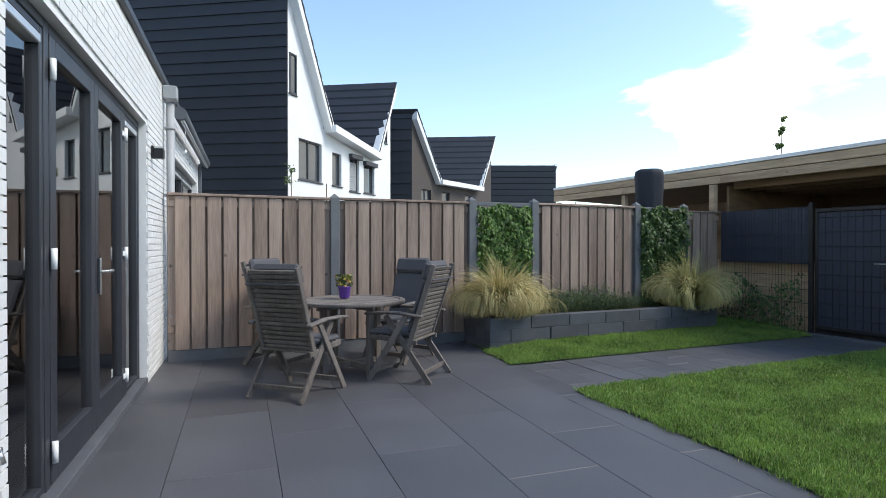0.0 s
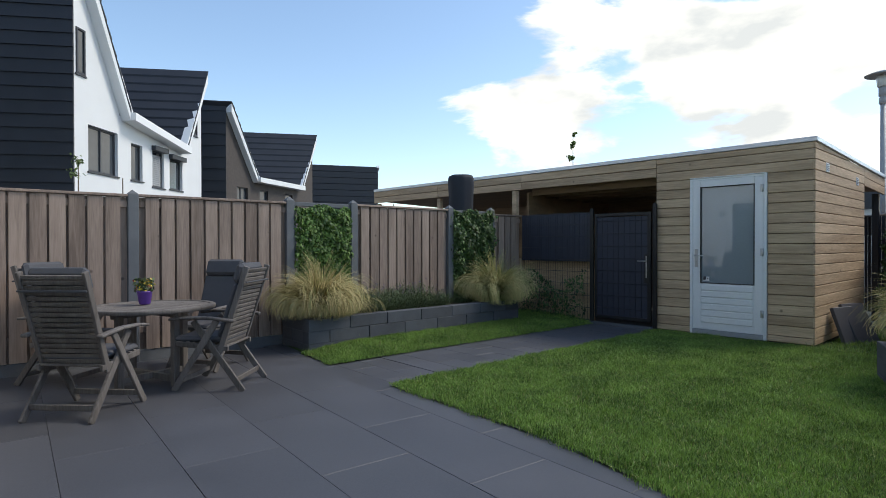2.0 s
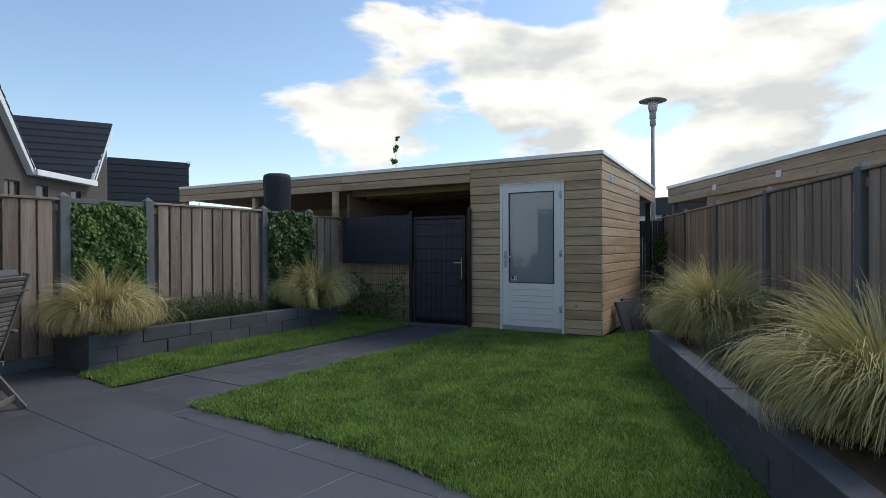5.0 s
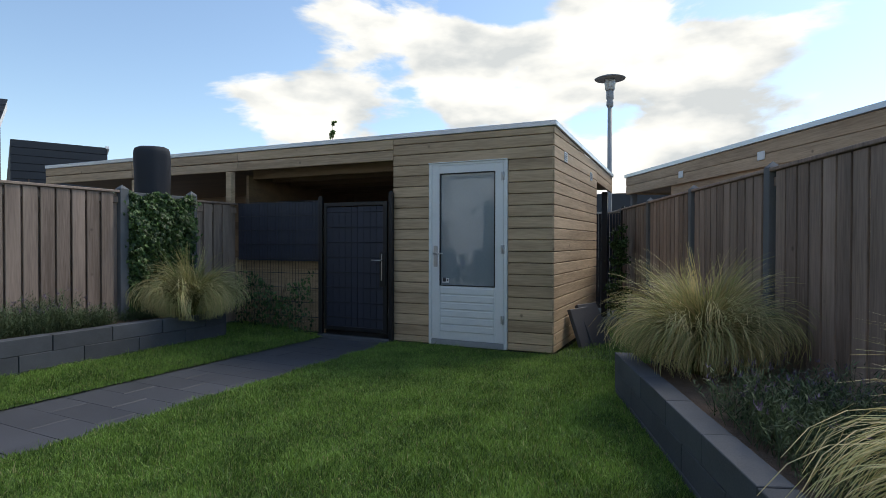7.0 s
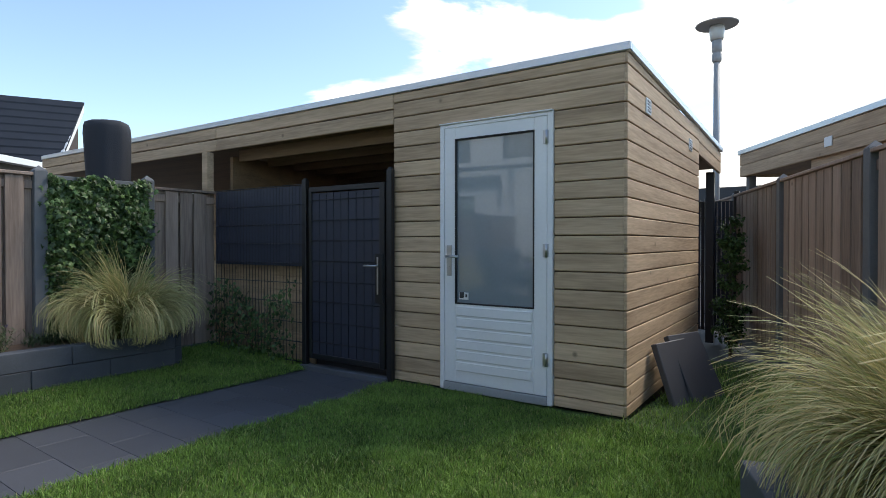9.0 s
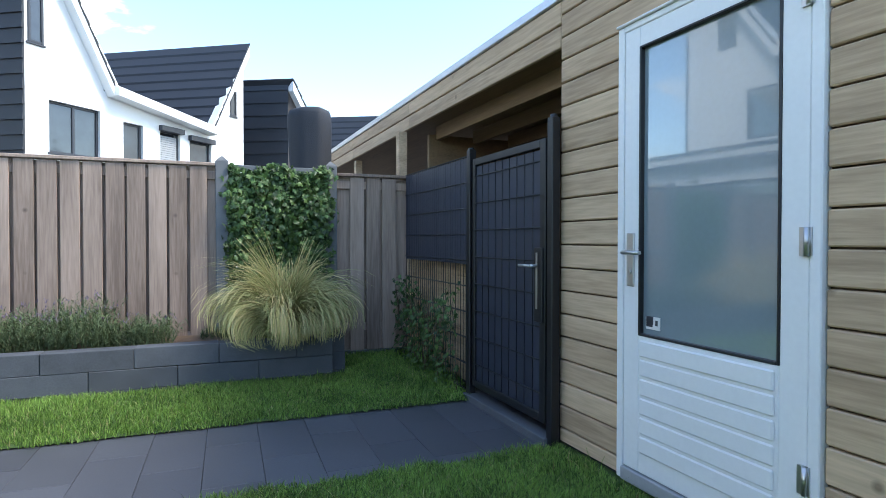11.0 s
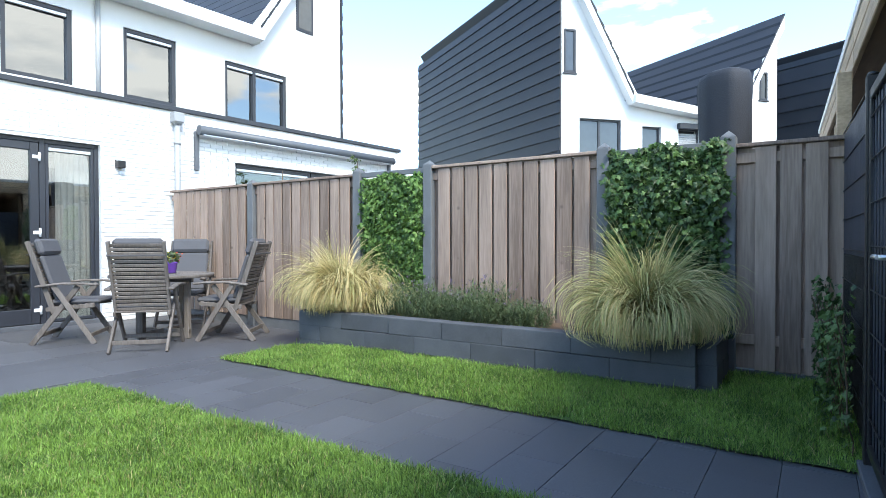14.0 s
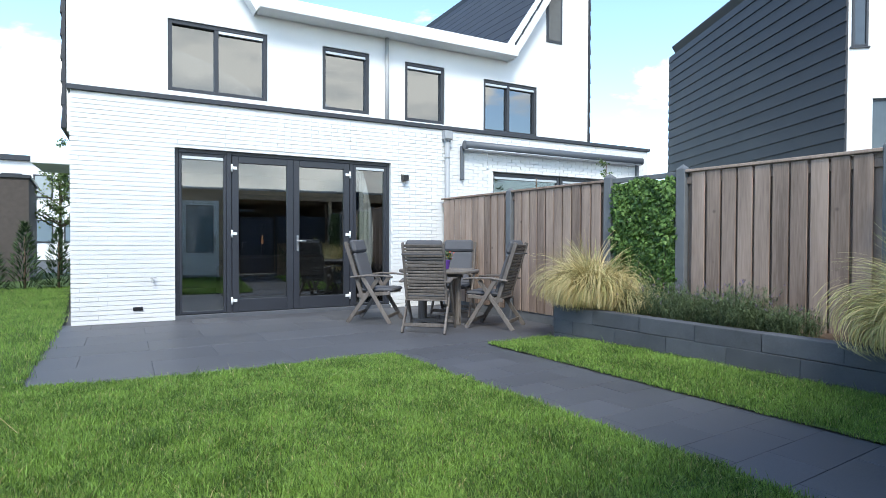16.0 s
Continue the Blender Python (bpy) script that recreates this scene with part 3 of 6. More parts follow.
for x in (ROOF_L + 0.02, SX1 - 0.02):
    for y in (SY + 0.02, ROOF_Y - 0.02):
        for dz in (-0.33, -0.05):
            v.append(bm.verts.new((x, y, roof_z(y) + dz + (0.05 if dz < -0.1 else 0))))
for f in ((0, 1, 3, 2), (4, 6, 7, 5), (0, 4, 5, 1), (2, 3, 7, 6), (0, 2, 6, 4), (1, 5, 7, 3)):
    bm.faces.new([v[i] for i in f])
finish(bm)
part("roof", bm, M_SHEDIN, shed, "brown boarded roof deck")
for name_, a, b in (("roof_trim", (ROOF_L, SY - 0.01), (SX1 + 0.045, SY - 0.01)), ("roof_trim", (SX1 + 0.02, SY + 0.016), (SX1 + 0.02, ROOF_Y))):
    bm = B()
    pa, pb = Vector((*a, roof_z(a[1]) - 0.03)), Vector((*b, roof_z(b[1]) - 0.03))
    beam(bm, pa, pb, 0.05, 0.062, 0.006)
    part(name_, bm, M_ALU, shed, "pale aluminium roof trim")
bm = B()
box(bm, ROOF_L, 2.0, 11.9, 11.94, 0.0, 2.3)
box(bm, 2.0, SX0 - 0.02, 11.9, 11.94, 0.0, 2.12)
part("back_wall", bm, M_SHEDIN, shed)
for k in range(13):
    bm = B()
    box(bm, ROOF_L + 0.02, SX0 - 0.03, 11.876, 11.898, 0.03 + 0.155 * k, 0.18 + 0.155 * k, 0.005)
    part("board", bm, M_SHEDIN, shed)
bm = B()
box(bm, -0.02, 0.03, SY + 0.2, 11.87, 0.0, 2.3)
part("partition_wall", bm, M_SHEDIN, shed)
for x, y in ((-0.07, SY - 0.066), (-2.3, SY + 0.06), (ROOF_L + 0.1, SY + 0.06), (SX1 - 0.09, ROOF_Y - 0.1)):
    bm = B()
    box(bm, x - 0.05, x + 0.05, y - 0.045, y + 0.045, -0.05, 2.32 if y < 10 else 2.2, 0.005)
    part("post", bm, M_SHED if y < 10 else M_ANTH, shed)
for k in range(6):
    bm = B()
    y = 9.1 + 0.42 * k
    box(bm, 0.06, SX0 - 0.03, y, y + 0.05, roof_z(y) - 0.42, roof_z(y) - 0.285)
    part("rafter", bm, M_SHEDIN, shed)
for y, z in ((SY + 0.53, 2.33), (SY + 2.2, 2.27)):
    bm = B()
    box(bm, SX1 + 0.019, SX1 + 0.03, y - 0.07, y + 0.07, z - 0.06, z + 0.06, 0.004)
    vent = part("vent", bm, M_TRIM, shed, "white plastic wall vent")
    for k in range(4):
        bm = B()
        box(bm, SX1 + 0.03, SX1 + 0.036, y - 0.05, y + 0.05, z - 0.04 + 0.024 * k, z - 0.028 + 0.024 * k)
        part("slat", bm, M_ZINC, vent)


def shed_door():
    door = part("door", finish_box(D0 + 0.045, D1 - 0.045, SY - 0.035, SY + 0.012, 0.10, DT - 0.03, "rails"), M_TRIM, shed, "white shed door with a frosted glass pane")
    bm = B()
    for x0, x1 in ((D0, D0 + 0.042), (D1 - 0.042, D1)):
        box(bm, x0, x1, SY - 0.04, SY + 0.012, 0.03, DT, 0.004)
    box(bm, D0 + 0.042, D1 - 0.042, SY - 0.04, SY + 0.012, DT - 0.03, DT, 0.004)
    box(bm, D0, D1, SY - 0.055, SY + 0.0, DT + 0.001, DT + 0.012, 0.003)
    part("door_frame", bm, M_TRIM, shed, "white door frame")
    bm = B()
    box(bm, D0 + 0.04, D1 - 0.04, SY - 0.05, SY + 0.012, 0.03, 0.095, 0.004)
    part("threshold", bm, M_ZINC, shed)
    bm = B()
    box(bm, G0 - 0.004, G1 + 0.004, SY - 0.015, SY - 0.005, GZ0 - 0.004, GZ1 + 0.004)
    part("pane", bm, M_FROST, door, "frosted blue-grey glass pane")
    bm = B()
    for a in ((G0 - 0.012, G0, GZ0 - 0.012, GZ1 + 0.012), (G1, G1 + 0.012, GZ0 - 0.012, GZ1 + 0.012), (G0, G1, GZ0 - 0.012, GZ0), (G0, G1, GZ1, GZ1 + 0.012)):
        box(bm, a[0], a[1], SY - 0.040, SY - 0.012, a[2], a[3], 0.003)
    part("glazing_bead", bm, M_BLACK, door, "thin dark glazing seal")
    for k in range(6):
        bm = B()
        z = 0.20 + 0.092 * k
        box(bm, G0 + 0.005, G1 - 0.005, SY - 0.047, SY - 0.034, z, z + 0.078, 0.006)
        part("panel", bm, M_TRIM, door)
    bm = B()
    box(bm, 3.262, 3.312, SY - 0.045, SY - 0.034, 0.99, 1.25, 0.004)
    rod(bm, (3.287, SY - 0.034, 1.155), (3.287, SY - 0.085, 1.155), 0.011)
    rod(bm, (3.277, SY - 0.085, 1.155), (3.397, SY - 0.085, 1.155), 0.010)
    rod(bm, (3.287, SY - 0.045, 1.06), (3.287, SY - 0.052, 1.06), 0.012)
    part("handle", bm, M_STEEL, door, "brushed steel lever handle on a long plate")
    for z in (0.38, 1.21, 2.07):
        bm = B()
        rod(bm, (D1 - 0.045, SY - 0.05, z - 0.05), (D1 - 0.045, SY - 0.05, z + 0.05), 0.010)
        box(bm, D1 - 0.075, D1 - 0.03, SY - 0.046, SY - 0.036, z - 0.05, z + 0.05)
        part("hinge", bm, M_STEEL, door, "steel hinge")
    bm = B()
    box(bm, 3.37, 3.46, SY - 0.019, SY - 0.0155, 0.795, 0.855)
    st = part("sticker", bm, M_LABEL, door, "small white sticker with print")
    bm = B()
    for k in range(4):
        box(bm, 3.375, 3.415 + 0.004 * (k % 2), SY - 0.021, SY - 0.0195, 0.807 + 0.01 * k, 0.826 + 0.01 * k)
    box(bm, 3.433, 3.447, SY - 0.021, SY - 0.0195, 0.815, 0.84)
    part("print", bm, M_PRINT, st)


G0, G1, GZ0, GZ1 = 3.35, 4.05, 0.77, 2.125


def finish_box(x0, x1, y0, y1, z0, z1, _):
    bm = B()
    box(bm, x0, G0 - 0.01, y0, y1, z0, z1, 0.004)
    box(bm, G1 + 0.01, x1, y0, y1, z0, z1, 0.004)
    box(bm, G0 - 0.01, G1 + 0.01, y0, y1, z0, GZ0 - 0.01, 0.004)
    box(bm, G0 - 0.01, G1 + 0.01, y0, y1, GZ1 + 0.01, z1, 0.004)
    return bm


shed_door()

# ---- gate and wire screen ----
GY = SY - 0.07
gate = thing("garden_gate", "black steel garden gate filled with dark screening strips", "gate", SHED_M)
for x in (1.573, 2.672):
    bm = B()
    box(bm, x - 0.028, x + 0.028, GY - 0.028, GY + 0.028, -0.05, 1.93 if x > 2 else 1.90, 0.005)
    rod(bm, (x, GY, 1.90), (x, GY, 1.948 if x > 2 else 1.915), 0.029, 0.02)
    part("gate_post", bm, M_BLACK, gate)
GX0, GX1, GB, GT = 1.635, 2.615, 0.12, 1.82
bm = B()
box(bm, GX0, GX0 + 0.04, GY - 0.02, GY + 0.02, GB, GT, 0.004)
box(bm, GX1 - 0.06, GX1, GY - 0.02, GY + 0.02, GB, GT, 0.004)
box(bm, GX0 + 0.04, GX1 - 0.06, GY - 0.02, GY + 0.02, GB, GB + 0.05, 0.004)
box(bm, GX0 + 0.04, GX1 - 0.06, GY - 0.02, GY + 0.02, GT - 0.05, GT, 0.004)
part("gate_frame", bm, M_BLACK, gate)
STRIP_N = 9
for k in range(STRIP_N):
    w = (GX1 - 0.06 - GX0 - 0.04) / STRIP_N
    x = GX0 + 0.04 + w * k
    bm = B()
    box(bm, x + 0.001, x + w - 0.001, GY - 0.004, GY + 0.004, GB + 0.04, GT - 0.06, 0.001)
    part("screen_strip", bm, M_STRIP, gate)
    bm = B()
    rod(bm, (x, GY - 0.006, GB + 0.05), (x, GY - 0.006, GT - 0.05), 0.003, seg=6)
    part("upright_wire", bm, M_BLACK, gate)
for k in range(8):
    bm = B()
    z = GB + 0.17 + 0.2 * k
    for y in (-0.013, 0.013):
        rod(bm, (GX0 + 0.04, GY + y, z), (GX1 - 0.06, GY + y, z), 0.004, seg=6)
    part("cross_wire", bm, M_BLACK, gate)
bm = B()
box(bm, GX1 - 0.10, GX1 - 0.01, GY - 0.035, GY + 0.035, 0.72, 1.17, 0.004)
part("lock_box", bm, M_BLACK, gate)
bm = B()
box(bm, GX1 - 0.074, GX1 - 0.056, GY - 0.039, GY - 0.0355, 0.80, 1.14, 0.001)
rod(bm, (GX1 - 0.065, GY - 0.04, 1.06), (GX1 - 0.065, GY - 0.085, 1.06), 0.010)
rod(bm, (GX1 - 0.06, GY - 0.085, 1.06), (GX1 - 0.19, GY - 0.085, 1.06), 0.009)
part("handle", bm, M_STEEL, gate, "steel lever handle and lock plate")
bm = B()
box(bm, 1.535, 2.66, GY - 0.05, GY + 0.05, -0.05, 0.05, 0.005)
part("sill", bm, M_KERB, gate, "concrete sill under the gate")

screen = thing("wire_fence", "black wire mesh fence with dark screening strips on its upper half", "wire fence", SHED_M)
X0, X1 = 0.09, 1.535
for k in range(30):
    x = X0 + (X1 - X0) * k / 29
    bm = B()
    rod(bm, (x, GY, 0.02), (x, GY, 1.86), 0.003, seg=5, caps=False)
    part("upright_wire", bm, M_BLACK, screen)
for k in range(10):
    bm = B()
    z = 0.06 + 0.2 * k
    for y in (-0.008, 0.008):
        rod(bm, (X0, GY + y, z), (X1, GY + y, z), 0.004, seg=5, caps=False)
    part("cross_wire", bm, M_BLACK, screen)
for k in range(29):
    x = X0 + (X1 - X0) * k / 29
    bm = B()
    box(bm, x + 0.004, x + (X1 - X0) / 29 - 0.004, GY - 0.003, GY + 0.003, 1.03, 1.85, 0.001)
    part("screen_strip", bm, M_STRIP, screen)

low_screen = thing("wooden_screen", "low brown board screen behind the wire mesh", "screen", SHED_M)
for k in range(7):
    bm = B()
    box(bm, -0.10, 1.52, SY + 0.10, SY + 0.122, 0.02 + 0.148 * k, 0.164 + 0.148 * k, 0.004)
    part("board", bm, M_SHED, low_screen)
bm = B()
box(bm, -0.015, 0.01, SY - 0.028, SY + 0.097, 0.02, 1.06, 0.004)
part("end_board", bm, M_SHED, low_screen)
for x in (0.12, 0.8, 1.46):
    bm = B()
    box(bm, x - 0.03, x + 0.03, SY + 0.124, SY + 0.16, -0.05, 1.05, 0.004)
    part("post", bm, M_SHED, low_screen)

# ---- the house ----
HOUSE_M = pose(5.539, -0.106, 0, 0, 0, -math.degrees(math.atan(0.07)))
house = thing("house", "white brick semi-detached house with anthracite frames and a flat-roofed extension", "house", HOUSE_M)


def hb(bm, u0, u1, y0, y1, z0, z1, bevel=0.0):
    """A box in house terms: u runs along the facade towards the ivy fence."""
    box(bm, -u1, -u0, y0, y1, z0, z1, bevel)


def wall_cells(bm, u0, u1, z0, z1, y0, y1, holes):
    """A wall with openings, as the cells between their edges."""
    us = sorted({u0, u1, *[h[0] for h in holes], *[h[1] for h in holes]})
    zs = sorted({z0, z1, *[h[2] for h in holes], *[h[3] for h in holes]})
    for a, b in zip(us, us[1:]):
        for c, d in zip(zs, zs[1:]):
            if not any(h[0] <= a and b <= h[1] and h[2] <= c and d <= h[3] for h in holes):
                hb(bm, a, b, y0, y1, c, d)
    bmesh.ops.remove_doubles(bm, verts=bm.verts[:], dist=1e-4)
    finish(bm)


DU0, DU1, DZ0, DZ1 = 1.245, 4.572, 0.01, 2.458
NU0, NU1 = 6.65, 10.0
HOLES = [(DU0, DU1, DZ0, DZ1), (NU0, NU1, 0.01, 2.44)]
bm = B()
wall_cells(bm, 0.012, 10.74, -0.05, 3.11, -0.16, -0.012, HOLES)
part("rear_wall", bm, M_WHITE, house, "white painted brick wall")
bm = B()
hb(bm, 0.012, 0.16, -2.0, -0.165, -0.05, 3.11)
part("side_wall", bm, M_WHITE, house)
bm = B()
hb(bm, -0.03, 10.78, -0.2, 0.035, 3.112, 3.18, 0.006)
hb(bm, -0.03, 0.13, -2.0, -0.203, 3.112, 3.18, 0.006)
part("coping", bm, M_ANTH, house, "anthracite roof edge trim")
bm = B()
hb(bm, 0.16, 10.7, -1.95, -0.21, 3.0, 3.10)
part("extension_roof", bm, M_MEMB, house)

# bricks: a stretch of them one by one, the rest joined
one = B()
box(one, -0.1025, 0.1025, -0.014, 0.0, 0.0045, 0.058, 0.003)
BRICK_ME = shared("brick", one, M_WHITE)
halfb = B()
box(halfb, -0.047, 0.047, -0.014, 0.0, 0.0045, 0.058, 0.003)
HALFB_ME = shared("brick", halfb, M_WHITE)
joined = []


def brick_courses():
    pitch, course = 0.214, 0.0626
    for r in range(49):
        z = course * r
        u = 0.0 - (pitch / 2 if r % 2 else 0)
        while u < 10.74:
            a, b = max(u, 0.0), min(u + 0.205, 10.74)
            for h in HOLES:
                if z + course > h[2] + 0.03 and z < h[3]:
                    if a < h[0] < b:
                        b = h[0]
                    elif a < h[1] < b:
                        a = h[1]
                    elif h[0] <= a and b <= h[1]:
                        b = a
            if b - a > 0.03:
                near = DU1 - 0.01 <= a and b <= 5.5 and z < 2.9
                if near and b - a > 0.19:
                    piece("brick", BRICK_ME, house, pose(-(a + b) / 2, random.uniform(-0.001, 0.002), z))
                elif near and 0.085 < b - a < 0.11:
                    piece("brick", HALFB_ME, house, pose(-(a + b) / 2, random.uniform(-0.001, 0.002), z))
                else:
                    joined.append((a, b, z, random.uniform(-0.001, 0.002)))
            u += pitch


brick_courses()
bm = B()
for a, b, z, o in joined:
    box(bm, -b, -a, -0.014, o, z + 0.0045, z + 0.058)
tagged(part("brickwork", bm, M_WHITE, house), "white painted bricks in running bond", "", "", "stuff")


def sash(parent, u0, u1, z0, z1, y, w=0.06, name="window_sash", bars=(), vent=False):
    """A frame with its pane."""
    bm = B()
    hb(bm, u0, u0 + w, y - 0.03, y + 0.03, z0, z1, 0.005)
    hb(bm, u1 - w, u1, y - 0.03, y + 0.03, z0, z1, 0.005)
    hb(bm, u0 + w, u1 - w, y - 0.03, y + 0.03, z0, z0 + w, 0.005)
    hb(bm, u0 + w, u1 - w, y - 0.03, y + 0.03, z1 - w, z1, 0.005)
    fr = part(name, bm, M_ANTH, parent)
    bm = B()
    hb(bm, u0 + w - 0.005, u1 - w + 0.005, y - 0.012, y - 0.004, z0 + w - 0.005, z1 - w + 0.005)
    g = part("pane", bm, M_GLASS, fr)
    g.visible_shadow = False
    if vent:
        bm = B()
        hb(bm, u0 + w, u1 - w, y - 0.02, y + 0.036, z1 - w - 0.05, z1 - w - 0.002, 0.006)
        part("vent_strip", bm, M_ALU, fr, "pale ventilation strip")
    return fr


bm = B()
hb(bm, DU0 + 0.055, 1.948, -0.15, -0.075, DZ1 - 0.055, DZ1, 0.004)
hb(bm, 2.018, 3.865, -0.15, -0.075, DZ1 - 0.055, DZ1, 0.004)
hb(bm, 3.93, DU1 - 0.055, -0.15, -0.075, DZ1 - 0.055, DZ1, 0.004)
doors = part("door_frame", bm, M_ANTH, house, "anthracite french door frame")
for a, b in ((DU0, DU0 + 0.055), (1.948, 2.018), (3.865, 3.93), (DU1 - 0.055, DU1)):
    bm = B()
    hb(bm, a, b, -0.15, -0.075, DZ0, DZ1, 0.004)
    part("jamb", bm, M_ANTH, doors)
bm = B()
hb(bm, DU0, DU1, -0.16, -0.004, -0.04, 0.055, 0.004)
part("threshold", bm, M_KERB, doors, "dark stone threshold")


def leaf_door(u0, u1, handle_u=None, hinge_u=None, low=0.19, vent=False, y=-0.10):
    w = 0.095
    bm = B()
    hb(bm, u0, u0 + w, y - 0.03, y + 0.03, 0.062, 2.40, 0.005)
    hb(bm, u1 - w, u1, y - 0.03, y + 0.03, 0.062, 2.40, 0.005)
    hb(bm, u0 + w, u1 - w, y - 0.03, y + 0.03, 0.062, 0.062 + low, 0.005)
    hb(bm, u0 + w, u1 - w, y - 0.03, y + 0.03, 2.30, 2.40, 0.005)
    if handle_u:
        hb(bm, handle_u - 0.018, handle_u + 0.018, y + 0.03, y + 0.04, 0.98, 1.22, 0.003)
    lf = part("door_leaf", bm, M_ANTH, house, "anthracite glazed door leaf")
    bm = B()
    hb(bm, u0 + w - 0.004, u1 - w + 0.004, y - 0.012, y - 0.004, 0.055 + low, 2.305)
    part("pane", bm, M_GLASS, lf).visible_shadow = False
    if handle_u:
        bm = B()
        hb(bm, handle_u - 0.017, handle_u + 0.017, y + 0.041, y + 0.05, 0.97, 1.22, 0.003)
        rod(bm, (-handle_u, y + 0.045, 1.13), (-handle_u, y + 0.095, 1.13), 0.010)
        rod(bm, (-handle_u, y + 0.095, 1.13), (-handle_u - 0.12, y + 0.095, 1.13), 0.010)
        part("handle", bm, M_STEEL, lf, "steel lever handle")
    if hinge_u:
        for z in (0.235, 1.239, 2.218):
            bm = B()
            rod(bm, (-hinge_u, y + 0.045, z - 0.055), (-hinge_u, y + 0.045, z + 0.055), 0.015)
            hb(bm, hinge_u if hinge_u < u1 else hinge_u - 0.075, hinge_u + 0.075 if hinge_u < u1 else hinge_u, y + 0.031, y + 0.04, z - 0.022, z + 0.022, 0.003)
            part("hinge", bm, M_TRIM, lf, "white metal door hinge")
    return lf


leaf_door(2.025, 2.932, None, 2.02)
leaf_door(2.938, 3.858, 3.0, 3.863)
for a, b in ((DU0 + 0.058, 1.945), (3.933, DU1 - 0.058)):
    s = sash(house, a, b, 0.062, 2.40, -0.11, 0.04, "side_light", vent=True)
for a, b in ((NU0, 8.3), (8.32, NU1)):
    sash(house, a, b, 0.06, 2.43, -0.11, 0.07, "side_light", vent=True)

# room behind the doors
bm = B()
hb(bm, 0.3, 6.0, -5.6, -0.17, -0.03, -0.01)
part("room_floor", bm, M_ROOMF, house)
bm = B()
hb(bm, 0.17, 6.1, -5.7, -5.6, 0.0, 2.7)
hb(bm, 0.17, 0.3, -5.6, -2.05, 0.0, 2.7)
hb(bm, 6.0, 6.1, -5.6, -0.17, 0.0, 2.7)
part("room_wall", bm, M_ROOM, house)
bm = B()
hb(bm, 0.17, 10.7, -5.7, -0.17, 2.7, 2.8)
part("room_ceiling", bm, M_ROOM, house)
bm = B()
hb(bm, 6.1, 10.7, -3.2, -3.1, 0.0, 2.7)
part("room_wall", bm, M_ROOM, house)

# upper storey, set back
UY = -1.85
WINS = [(1.26, 2.91, 3.683, 4.905, 2.037), (3.94, 4.90, 3.66, 4.875, None), (5.684, 6.62, 3.63, 4.845, None), (7.615, 9.11, 3.585, 4.755, 8.307)]
U_L, U_R, EAVE = -0.18, 10.69, 5.33
bm = B()
wall_cells(bm, U_L, U_R, 2.85, EAVE, UY - 0.25, UY, [w[:4] for w in WINS])
part("upper_wall", bm, M_RENDER, house, "smooth white upper wall")
SLOPE = 1.52
VALL, VALR = 2.66, 8.24
TOP_R, TOP_L = EAVE + (U_R - VALR) * SLOPE, EAVE + (VALL - U_L) * SLOPE
for pts, win in (([(VALR, EAVE), (U_R, EAVE), (U_R, TOP_R)], (9.37, 9.85, 5.87, 7.25)), ([(U_L, EAVE), (VALL, EAVE), (U_L, TOP_L)], (0.7, 1.2, 5.92, 7.25))):
    bm = B()
    prism(bm, [(-u, z) for u, z in pts], UY - 0.25, UY)
    finish(bm)
    part("gable_wall", bm, M_RENDER, house)
    bm = B()
    hb(bm, win[0], win[1], UY + 0.003, UY + 0.02, win[2], win[3], 0.004)
    fr = part("window_frame", bm, M_ANTH, house)
    bm = B()
    hb(bm, win[0] + 0.06, win[1] - 0.06, UY + 0.022, UY + 0.026, win[2] + 0.06, win[3] - 0.06)
    part("pane", bm, M_PANE, fr)
for u0, u1, z0, z1, mid in WINS:
    bm = B()
    for a in ((u0, u0 + 0.07, z0, z1), (u1 - 0.07, u1, z0, z1), (u0 + 0.07, u1 - 0.07, z1 - 0.07, z1), (u0 + 0.07, u1 - 0.07, z0, z0 + 0.07)):
        hb(bm, a[0], a[1], UY - 0.14, UY - 0.03, a[2], a[3], 0.004)
    if mid:
        hb(bm, mid - 0.035, mid + 0.035, UY - 0.14, UY - 0.03, z0 + 0.07, z1 - 0.07, 0.004)
    fr = part("window_frame", bm, M_ANTH, house)
    spans = [(u0 + 0.07, mid - 0.035), (mid + 0.035, u1 - 0.07)] if mid else [(u0 + 0.07, u1 - 0.07)]
    for k, (a, b) in enumerate(spans):
        bm = B()
        hb(bm, a, b, UY - 0.11, UY - 0.10, z0 + 0.07, z1 - 0.07)
        part("pane", bm, M_GLASSU, fr).visible_shadow = False
        if (k == 1 or mid is None) or u0 > 7:
            bm = B()
            hb(bm, a, b, UY - 0.09, UY - 0.035, z1 - 0.125, z1 - 0.072, 0.005)
            part("vent_strip", bm, M_ALU, fr)
    # dark sheet standing in for the dim room, so pane reflections dominate
    bm = B()
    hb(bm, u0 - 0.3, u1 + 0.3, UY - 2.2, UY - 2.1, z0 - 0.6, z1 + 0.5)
    part("dark_backing", bm, M_ROOM, fr)
    bm = B()
    hb(bm, u1 - 0.30, u1 - 0.08, UY - 0.24, UY - 0.2, z0, z1)
    part("curtain", bm, M_CURT, fr)
